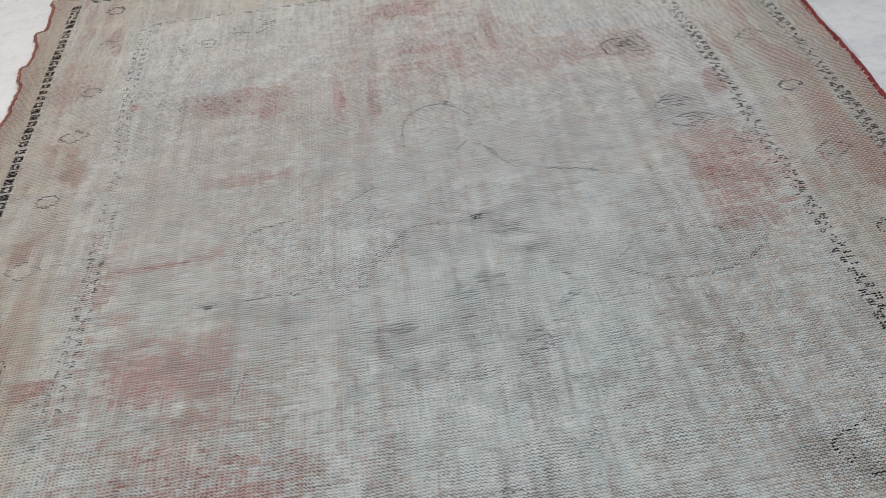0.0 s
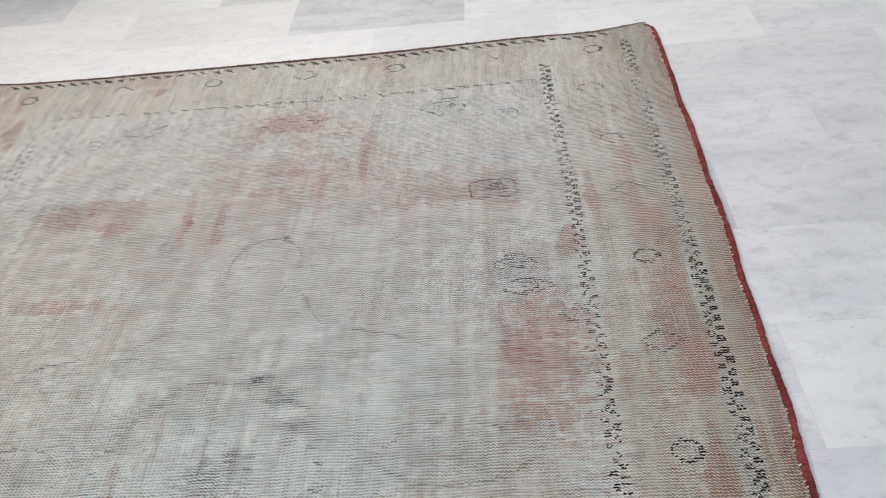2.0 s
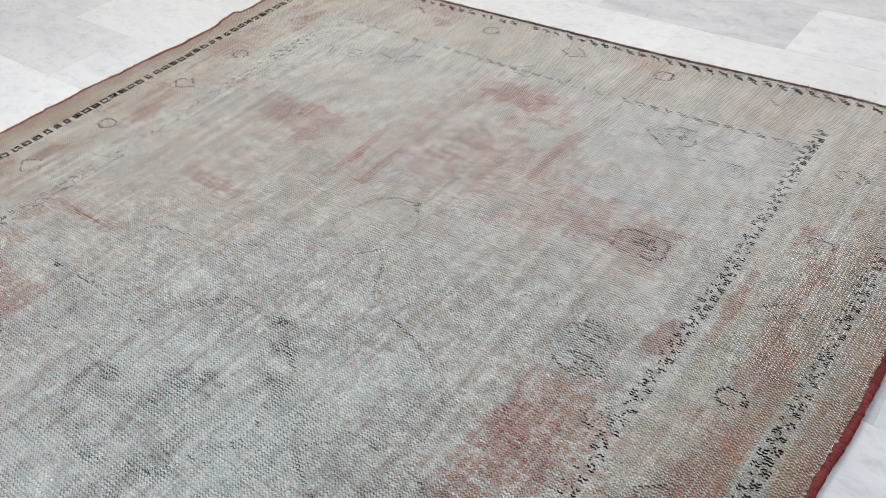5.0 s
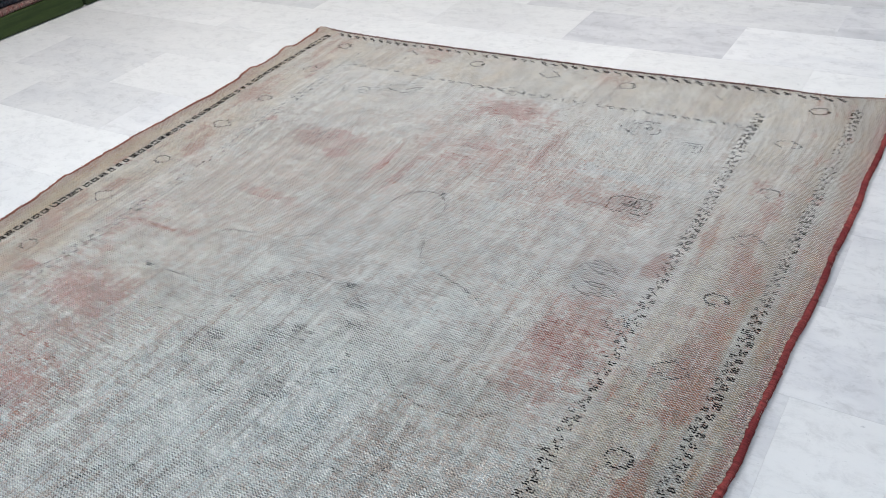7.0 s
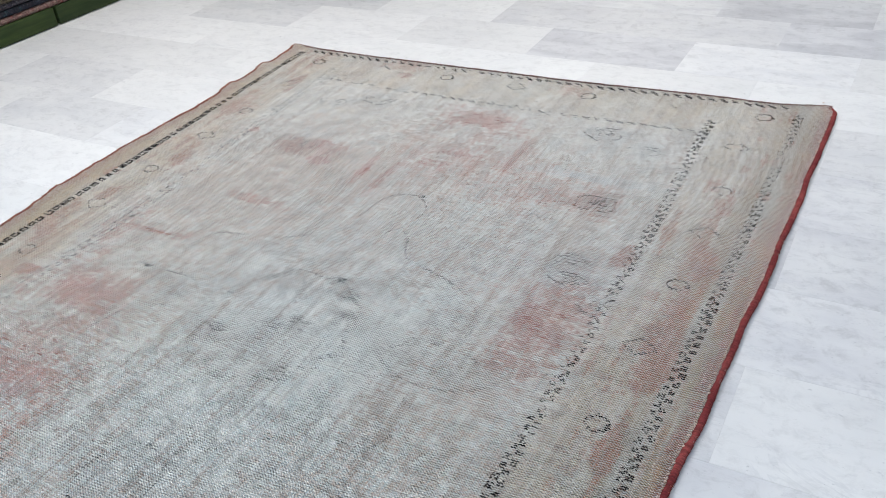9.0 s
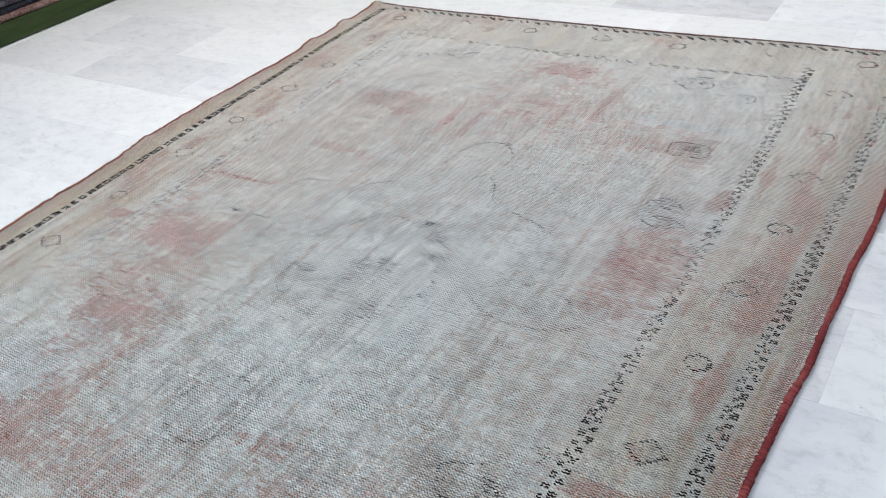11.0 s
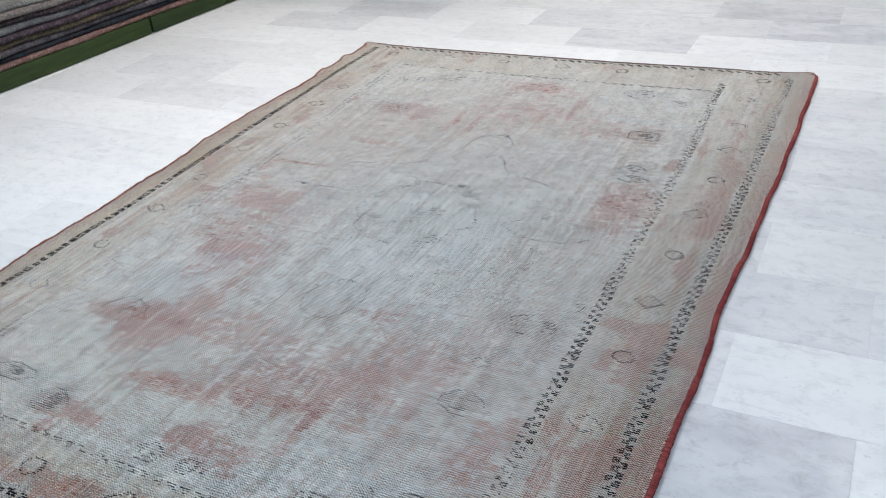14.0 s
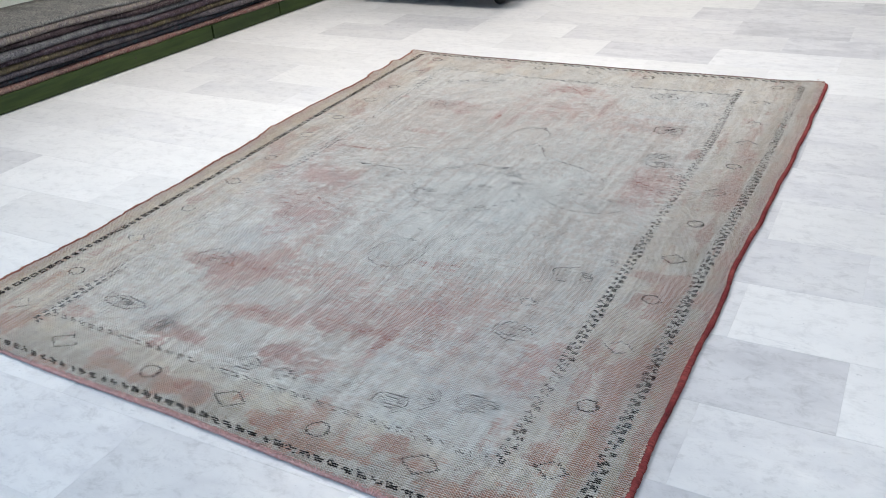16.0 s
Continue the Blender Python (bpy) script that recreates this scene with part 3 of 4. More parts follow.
    # streaks of warp and weft, and mottling
    col = col * (1 + 0.10 * (grain(x, y, 0.010, 0.55, 41) - 0.5) + 0.14 * (grain(x, y, 0.05, 0.9, 42) - 0.5) + 0.10 * (grain(x, y, 0.16, 0.010, 43) - 0.5)
                 + 0.16 * (grain(x, y, 0.045, 0.045, 44) - 0.5) + 0.10 * (grain(x, y, 0.15, 0.15, 45) - 0.5))[..., None]
    warm = (grain(x, y, 0.03, 0.30, 46) - 0.5) + (grain(x, y, 0.10, 0.14, 47) - 0.5)
    col = col * (1 + warm[..., None] * np.array((0.06, -0.01, -0.06)))
    wear = 1 - 0.84 * np.clip(np.maximum(0.60 * tan, olive) * (0.5 + 0.5 * mottled), 0, 1)
    col = np.concatenate([np.clip(col, 0.02, 0.9), wear[..., None]], -1)
    return col, np.concatenate([tint, much[..., None]], -1)


def outlines(x, y):
    """How much of the faded dark drawing is left low in the weave."""
    amount = np.zeros(x.shape)
    turn = np.arctan2((y + 1.635) / 1.03, x - 1.10)
    r = np.hypot(x - 1.10, (y + 1.635) / 1.03) + 0.010 * np.sin(9 * turn)
    some = 0.15 + 0.60 * smooth(grain(x, y, 0.05, 0.045, 83), 0.35, 0.75)
    amount = np.maximum(amount, (1 - smooth(np.abs(r - 0.207), 0.010, 0.026)) * some)
    amount = np.maximum(amount, 0.55 * (1 - smooth(np.abs(r - 0.150), 0.006, 0.022)) * smooth(grain(x, y, 0.06, 0.05, 84), 0.45, 0.75))
    for cx, cy, rx, ry, k in ((1.214, -1.478, 0.035, 0.020, 1.0), (1.258, -1.548, 0.035, 0.018, 0.9), (1.12, -1.64, 0.06, 0.030, 0.8), (1.15, -1.61, 0.03, 0.02, 0.9), (0.965, -1.708, 0.035, 0.018, 1.0),
                              (1.155, -1.430, 0.035, 0.016, 1.0), (0.985, -1.750, 0.03, 0.015, 0.8), (1.07, -1.71, 0.05, 0.02, 0.5)):
        amount = np.maximum(amount, k * dab(x, y, cx, cy, rx, ry, 0.4))
    for cx, cy, rx, ry, k in ((0.73, -1.62, 0.10, 0.05, 0.35), (1.56, -1.62, 0.10, 0.05, 0.22), (1.12, -2.18, 0.08, 0.09, 0.3), (0.58, -2.26, 0.14, 0.10, 0.25),
                              (1.64, -0.826, 0.075, 0.05, 0.75), (1.675, -1.15, 0.065, 0.06, 0.6), (0.60, -0.42, 0.11, 0.05, 0.5), (0.53, -0.815, 0.10, 0.045, 0.55), (1.512, -0.402, 0.07, 0.055, 0.5)):
        amount = np.maximum(amount, k * dab(x, y, cx, cy, rx, ry, 0.5))
    for cx, cy, rx, ry, k in ((1.668, -0.475, 0.065, 0.035, 0.45), (1.06, -0.30, 0.09, 0.03, 0.4), (0.55, -2.44, 0.08, 0.065, 0.5), (1.69, -2.115, 0.075, 0.055, 0.6), (1.645, -2.465, 0.06, 0.05, 0.4),
                              (1.50, -2.865, 0.06, 0.04, 0.75), (1.57, -2.825, 0.04, 0.045, 0.6), (1.685, -2.795, 0.075, 0.034, 0.7), (0.48, -2.775, 0.085, 0.035, 0.7), (0.668, -2.826, 0.06, 0.045, 0.9),
                              (1.11, -2.88, 0.10, 0.03, 0.35), (1.64, -0.69, 0.10, 0.02, 0.4)):
        amount = np.maximum(amount, k * dab(x, y, cx, cy, rx, ry, 0.5))
    return amount


def along(x, y, points, wide):
    """Nearness to a broken line, 1 on it and 0 a little off."""
    best = np.zeros(x.shape)
    for (xa, ya), (xb, yb) in zip(points, points[1:]):
        near = (x > min(xa, xb) - 0.03) & (x < max(xa, xb) + 0.03) & (y > min(ya, yb) - 0.03) & (y < max(ya, yb) + 0.03)
        px, py = x[near], y[near]
        f = np.clip(((px - xa) * (xb - xa) + (py - ya) * (yb - ya)) / max(1e-9, (xb - xa) ** 2 + (yb - ya) ** 2), 0, 1)
        d = np.hypot(px - xa - f * (xb - xa), py - ya - f * (yb - ya))
        best[near] = np.maximum(best[near], 1 - smooth(d, wide * 0.5, wide * 1.5))
    return best


LOBES = (
    ([(1.022, -1.13), (1.022, -1.05), (1.089, -0.958), (1.137, -0.956), (1.190, -1.015), (1.193, -1.12), (1.204, -1.172), (1.241, -1.237), (1.317, -1.287), (1.411, -1.321), (1.488, -1.349), (1.546, -1.385), (1.566, -1.475)], 0.8),
    ([(1.022, -1.20), (0.991, -1.239), (0.872, -1.313), (0.744, -1.341), (0.669, -1.356), (0.639, -1.40), (0.644, -1.475)], 0.5),
    ([(0.560, -1.565), (0.650, -1.570), (0.753, -1.563), (0.812, -1.602), (0.83, -1.64), (0.807, -1.685), (0.709, -1.711), (0.655, -1.80), (0.665, -1.90)], 0.6),
    ([(1.391, -1.633), (1.440, -1.565), (1.474, -1.551), (1.592, -1.555), (1.669, -1.592), (1.700, -1.630), (1.612, -1.691), (1.491, -1.695), (1.391, -1.633)], 0.8),
    ([(1.250, -2.038), (1.274, -1.992), (1.359, -1.955), (1.427, -1.961), (1.537, -1.916), (1.576, -1.858), (1.541, -1.744)], 0.6),
    ([(1.043, -2.256), (1.012, -2.198), (1.052, -2.105), (1.120, -2.080), (1.194, -2.123), (1.199, -2.210), (1.155, -2.275), (1.043, -2.256)], 0.7),
)
rug = tagged(new("rug"), "worn faded vintage wool rug with pale grey medallion field", "rug")
top = np.stack([gx, gy, gz], -1).reshape(-1, 3)
idx = np.arange((NX + 1) * (NY + 1)).reshape(NY + 1, NX + 1)
quads = np.stack([idx[:-1, :-1], idx[:-1, 1:], idx[1:, 1:], idx[1:, :-1]], -1).reshape(-1, 4)
rim = np.concatenate([idx[0, :-1], idx[:-1, -1], idx[-1, :0:-1], idx[:0:-1, 0]])
low = top[rim].copy()
low[:, 2] = 0.0008
base = len(top) + np.arange(len(rim))
skirt = np.stack([base, np.roll(base, -1), np.roll(rim, -1), rim], -1)
me = bpy.data.meshes.new("field")
corners = np.concatenate([top, low])
loops = np.concatenate([quads, skirt])
me.vertices.add(len(corners))
me.vertices.foreach_set("co", corners.astype(np.float32).ravel())
me.loops.add(loops.size)
me.loops.foreach_set("vertex_index", loops.astype(np.int32).ravel())
me.polygons.add(len(loops))
me.polygons.foreach_set("loop_start", np.arange(0, loops.size, 4, dtype=np.int32))
me.update(calc_edges=True)
me.validate()
ground, stain = dyes(gx, gy)
for name, values in (("dye", ground), ("stain", stain)):
    flat = values.reshape(-1, 4)
    attr = me.color_attributes.new(name, "FLOAT_COLOR", "POINT")
    attr.data.foreach_set("color", np.concatenate([flat, flat[rim]]).astype(np.float32).ravel())
flat = np.maximum.reduce([outlines(gx, gy)] + [0.6 * k * along(gx, gy, points, 0.006) for points, k in LOBES]).reshape(-1)
attr = me.attributes.new("outline", "FLOAT", "POINT")
attr.data.foreach_set("value", np.concatenate([flat, flat[rim]]).astype(np.float32))
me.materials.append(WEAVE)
me.polygons.foreach_set("use_smooth", [True] * len(me.polygons))
field = new("field", me)
field.parent = rug
tagged(field, "threadbare grey, beige and rust flat weave")


# remains of the dark wool outlines: small tufts on the knot grid
class Tufts:
    """Dark wool on the knot grid: every knot is one limb of the zigzag that runs along a row."""

    def __init__(self, seed):
        self.rnd = random.Random(seed)
        self.at = {}

    def knot(self, x, y, size=1.0):
        i, j = round(x / (KNOT / 2)), round(y / ROW)
        self.at[(i, j)] = max(size, self.at.get((i, j), 0))

    def line(self, points, keep=0.8, size=1.0, closed=False):
        pts = list(points) + ([points[0]] if closed else [])
        left = True
        for (xa, ya), (xb, yb) in zip(pts, pts[1:]):
            steps = max(1, int(math.hypot(xb - xa, yb - ya) / (KNOT * 0.42)))
            for s in range(steps):
                if self.rnd.random() < (0.22 if left else 0.22 * keep / max(0.05, 1.02 - keep)):
                    left = self.rnd.random() < keep
                if left:
                    f = s / steps
                    self.knot(xa + (xb - xa) * f, ya + (yb - ya) * f + self.rnd.gauss(0, 0.0010), size)

    def ring(self, x, y, rx, ry, keep=0.85, size=1.0, corners=6, turn=0.0):
        self.line([(x + rx * math.cos(turn + k * 2 * math.pi / corners), y + ry * math.sin(turn + k * 2 * math.pi / corners)) for k in range(corners)], keep, size, True)

    def blob(self, x, y, w, h, keep=0.85, size=1.0, hollow=False):
        rows, cols = max(1, round(h / ROW)), max(2, round(w / (KNOT / 2)))
        for b in range(rows + 1):
            for a in range(cols + 1):
                if hollow and 0 < b < rows and 1 < a < cols - 1:
                    continue
                if self.rnd.random() < keep:
                    self.knot(x - w / 2 + a * w / cols, y - h / 2 + b * h / rows, size)

    def cloud(self, x, y, rx, ry, count, size=0.9):
        for _ in range(max(1, count // 3)):
            a, r = self.rnd.uniform(0, 2 * math.pi), self.rnd.random() ** 0.5
            px, py = x + rx * r * math.cos(a), y + ry * r * math.sin(a)
            for q in range(self.rnd.randint(2, 6)):
                self.knot(px + q * KNOT / 2, py, size * self.rnd.uniform(0.8, 1.0))

    def finish(self, name, material, label=""):
        verts, faces = [], []
        for (i, j), size in sorted(self.at.items()):
            x, y = i * KNOT / 2 + self.rnd.gauss(0, 0.0003), j * ROW + self.rnd.gauss(0, 0.0005)
            lean = (0.62 if i % 2 else -0.62) + self.rnd.gauss(0, 0.10)
            lx, ly = 0.0040 * size * self.rnd.uniform(0.85, 1.2), 0.0021 * size * size * self.rnd.uniform(0.75, 1.2)
            z = float(lie(x, y))
            c, s = math.cos(lean), math.sin(lean)
            k = len(verts)
            for px, py, pz in ((-1, 0, -0.3), (-0.45, -1, -0.3), (0.5, -1, -0.3), (1, 0, -0.3), (0.45, 1, -0.3), (-0.5, 1, -0.3), (-0.3, 0, 1.3), (0.3, 0, 1.2)):
                verts.append((x + px * lx * c - py * ly * s, y + px * lx * s + py * ly * c, z + pz * 0.001))
            faces += [(k, k + 1, k + 6), (k + 1, k + 2, k + 7, k + 6), (k + 2, k + 3, k + 7), (k + 3, k + 4, k + 7), (k + 4, k + 5, k + 6, k + 7), (k + 5, k, k + 6)]
        return raw_part(name, verts, faces, material, rug, label) if verts else None


def strength(s, seed, lo=0.25, hi=0.95, step=0.18):
    """How much of a border is left, along its length."""
    return lo + (hi - lo) * float(smooth(grain(np.array(s), np.array(0.0), step, 1, seed), 0.2, 0.8))


# side borders: a ladder of dark blocks outside, a finer double row inside
def block(x, y, w, h, keep, size, hollow=False, material=BLACK_WOOL):
    t = Tufts(int(x * 9000) + int(-y * 4000))
    t.blob(x, y, w, h, keep, size, hollow)
    t.finish("border_block", material)


def dash(points, keep, size, material=BLACK_WOOL):
    t = Tufts(int(points[0][0] * 9000) + int(-points[0][1] * 4000))
    for p, q, k in points[1]:
        t.line([p, q], keep * k, size)
    t.finish("border_block", material)


b3, b4 = Tufts(3), Tufts(4)
t0 = random.Random(12)
y = -0.09
while y > -3.06:
    block(float(bend(np.array(y), [(-3.2, 0.040), (-2.88, 0.046), (-2.68, 0.063), (-2.4, 0.074), (-1.86, 0.070), (-1.5, 0.062), (-1.15, 0.056), (-0.8, 0.048), (-0.4, 0.039), (0.1, 0.038)])), y + t0.gauss(0, 0.0012), 0.0195, 0.0170, strength(y, 61, 0.80, 1.0), 1.20, t0.random() < 0.5)
    y -= 0.0322
y = -0.09
while y > -3.06:
    xr = 2.066 - 0.022 * float(smooth(-y, 0.9, 2.2))
    k = max(strength(y, 62, 0.40, 1.0, 0.35), 0.95 * float(smooth(-y, 1.9, 2.5)), 0.9 * float(1 - smooth(abs(y + 1.35), 0.15, 0.4))) * (0.62 if y > -0.75 else 1.0)
    block(xr - 0.008 + t0.gauss(0, 0.0014), y + t0.gauss(0, 0.0014), 0.0105, 0.0095, 0.14 + 0.62 * k, 0.78 + 0.20 * k)
    block(xr + 0.008 + t0.gauss(0, 0.0014), y - 0.0142 + t0.gauss(0, 0.0014), 0.0115, 0.0105, 0.20 + 0.68 * k, 0.84 + 0.22 * k)
    if -2.95 < y < -0.20:
        xi = 1.812 + 0.018 * float(smooth(-y, 0.3, 0.9))
        k = max(strength(y, 63, 0.40, 0.95, 0.3), 0.60 * float(smooth(-y, 2.3, 2.7))) * (1.15 if -0.98 < y < -0.78 else 0.85)
        b3.blob(xi - 0.009 + t0.gauss(0, 0.0014), y, 0.0105, 0.0100, 0.15 + k * 0.78, 0.82 + 0.24 * k)
        b3.blob(xi + 0.008 + t0.gauss(0, 0.0014), y - 0.0142, 0.0115, 0.0105, 0.15 + k * 0.82, 0.86 + 0.26 * k)
        xi = 0.298 + 0.03 * float(smooth(-y, 0.6, 1.2)) * float(1 - smooth(-y, 1.5, 2.2))
        k = strength(y, 64, 0.2, 0.85, 0.25) * (1.2 if y > -0.60 or y < -2.5 else 0.7)
        b4.blob(xi - 0.011, y, 0.012, 0.0120, k * 0.8, 0.7 + 0.35 * k)
        b4.blob(xi + 0.011, y - 0.012, 0.012, 0.0120, k * 0.8, 0.7 + 0.35 * k)
    y -= 0.0285
tagged(b3.finish("border_line", BLACK_WOOL, "fine double row of dark knots"), kind="stuff")
tagged(b4.finish("border_line", FADED_WOOL, "fine faded double row of slate knots"), kind="stuff")
# end borders
b3, b4 = Tufts(7), Tufts(8)
x = 0.09
while x < 2.05:
    yf, yn = float(far_edge(np.array(x))), float(near_edge(np.array(x)))
    k = strength(x, 65, 0.6, 1.0)
    dash(((x, yf), (((x - 0.014, yf - 0.018), (x + 0.014, yf - 0.030), 1), ((x - 0.006, yf - 0.028), (x + 0.020, yf - 0.040), 0.75))), k, 1.15)
    k = strength(x, 66, 0.7, 1.0, 0.25)
    dash(((x, yn), (((x - 0.017, yn + 0.036), (x + 0.013, yn + 0.028), 1), ((x - 0.012, yn + 0.028), (x + 0.016, yn + 0.020), 1), ((x - 0.006, yn + 0.032), (x + 0.012, yn + 0.024), 0.5))), 0.8 * k, 1.12)
    if 0.31 < x < 1.84:
        k = strength(x, 67, 0.25, 0.9)
        sag = 0.018 * math.sin(math.pi * (x - 0.3) / 1.5)
        b3.line([(x - 0.014, -0.288 - sag), (x + 0.014, -0.291 - sag)], k, 0.9)
        b3.line([(x - 0.004, -0.297 - sag), (x + 0.018, -0.300 - sag)], k * 0.5, 0.8)
        k = strength(x, 68, 0.35, 0.95)
        sag = 0.036 * (x - 0.31)
        b4.line([(x - 0.016, -2.902 - sag), (x + 0.012, -2.908 - sag)], k * 0.85, 0.82)
        b4.line([(x - 0.006, -2.913 - sag), (x + 0.018, -2.917 - sag)], k * 0.7, 0.78)
    x += 0.040
tagged(b3.finish("border_line", FADED_WOOL, "fine faded row of slate knots"), kind="stuff")
tagged(b4.finish("border_line", BLACK_WOOL, "fine row of dark knots"), kind="stuff")


def ring_motif(x, y, keep=0.75, dark=True, rx=0.027, ry=0.023):
    t = Tufts(int(x * 1000) + int(-y * 7000))
    t.ring(x, y, rx, ry, keep, 0.92, 8, 0.2)
    if dark:
        t.blob(x + rx * 0.95, y, 0.008, 0.007, 0.7)
    tagged(t.finish("ring_motif", BLACK_WOOL if dark else FADED_WOOL), kind="stuff")


def diamond_motif(x, y, keep=0.7, dark=True, rx=0.040, ry=0.030):
    t = Tufts(int(x * 1300) + int(-y * 5000))
    t.ring(x, y, rx, ry, keep * 0.9, 0.88, 4)
    tagged(t.finish("diamond_motif", BLACK_WOOL if dark else FADED_WOOL), kind="stuff")


# rings and lozenges by turns round the border
for k, (y, x) in enumerate(((-0.130, 1.964), (-0.363, 1.93), (-0.637, 1.954), (-0.868, 1.966), (-1.122, 1.966), (-1.381, 1.953), (-1.646, 1.950), (-1.908, 1.946),
                            (-2.164, 1.948), (-2.429, 1.938), (-2.693, 1.943), (-2.938, 1.946))):
    keep = (0.95, 0.45, 0.4, 0.65, 0.8, 0.75, 0.9, 0.85, 0.95, 0.6, 1.0, 0.85)[k]
    (ring_motif if k % 2 == 0 else diamond_motif)(x, y, keep, k in (0, 4, 6, 7, 8, 10, 11))
for k, y in enumerate((-0.156, -0.386, -0.648, -0.862, -1.129, -1.370, -1.648, -1.905, -2.171, -2.429, -2.686, -2.905)):
    keep = (0.95, 0.6, 0.55, 0.75, 0.7, 0.5, 0.6, 0.55, 0.65, 0.75, 0.95, 0.6)[k]
    (ring_motif if k % 2 == 0 else diamond_motif)(0.178 + 0.012 * math.sin(k), y, keep, k in (0, 3, 10))
for k, x in enumerate((0.475, 0.780, 1.073, 1.358, 1.635)):
    (diamond_motif if k % 2 == 0 else ring_motif)(x, -0.142, (0.5, 0.8, 0.65, 0.85, 0.3)[k], k in (1, 3))
for k, x in enumerate((0.477, 0.824, 1.105, 1.385, 1.671)):
    (diamond_motif if k % 2 == 0 else ring_motif)(x, -3.005 - 0.03 * (x - 0.5), (0.8, 0.8, 0.85, 0.95, 1.0)[k], True, 0.050 if k % 2 == 0 else 0.030, 0.034 if k % 2 == 0 else 0.027)


def flower_motif(x, y, rx, ry, core=26, keep=0.5, dark=False, cx=0.2, cy=0.0):
    t = Tufts(int(x * 900) + int(-y * 3100))
    lobes, slant = t.rnd.choice((4, 5, 6)), t.rnd.uniform(0, 6)
    petal = []
    for q in range(28):
        a = 2 * math.pi * q / 28
        r = 0.92 + 0.08 * math.sin(lobes * a + slant) + 0.03 * math.sin(11 * a + slant)
        petal.append((x + rx * r * math.cos(a), y + ry * r * math.sin(a)))
    t.line(petal, keep * 0.88, 0.82, True)
    t.ring(x - rx * 0.1, y, rx * 0.6, ry * 0.55, keep * 0.55, 0.74, 7, 0.1)
    t.cloud(x + rx * (cx + t.rnd.uniform(-0.3, 0.3)), y + ry * cy, rx * 0.36, ry * 0.6, core, 0.86)
    tagged(t.finish("flower_motif", BLACK_WOOL if dark else FADED_WOOL, "blurred flower outline in dark knots" if dark else ""), kind="stuff")


for x, y, rx, ry, core, keep, dark in ((1.640, -0.826, 0.068, 0.045, 34, 0.6, True), (1.672, -1.120, 0.055, 0.035, 26, 0.3, True), (1.700, -1.196, 0.060, 0.024, 4, 0.6, True),
                                       (0.635, -0.402, 0.070, 0.042, 22, 0.45, False), (0.46, -0.47, 0.07, 0.03, 6, 0.4, False), (1.512, -0.402, 0.065, 0.05, 16, 0.5, False),
                                       (1.668, -0.475, 0.06, 0.032, 10, 0.45, False), (1.015, -0.306, 0.045, 0.028, 10, 0.5, False), (1.115, -0.297, 0.035, 0.025, 8, 0.4, False),
                                       (0.53, -0.815, 0.085, 0.038, 18, 0.45, False), (0.55, -2.44, 0.075, 0.060, 20, 0.6, True), (1.690, -2.115, 0.068, 0.050, 22, 0.55, True),
                                       (1.645, -2.465, 0.058, 0.046, 16, 0.6, True), (1.770, -1.998, 0.026, 0.022, 2, 0.6, False), (1.628, -2.308, 0.026, 0.020, 2, 0.6, False),
                                       (1.787, -1.285, 0.026, 0.030, 4, 0.6, True), (1.048, -2.878, 0.038, 0.030, 8, 0.7, True), (1.172, -2.882, 0.036, 0.026, 16, 0.7, True),
                                       (1.49, -2.872, 0.055, 0.036, 22, 0.55, True), (1.57, -2.825, 0.038, 0.045, 14, 0.45, True), (1.685, -2.795, 0.070, 0.032, 16, 0.6, True),
                                       (0.48, -2.775, 0.080, 0.032, 60, 0.85, True), (0.668, -2.826, 0.058, 0.042, 110, 0.6, True)):
    flower_motif(x, y, rx, ry, core, keep, dark)

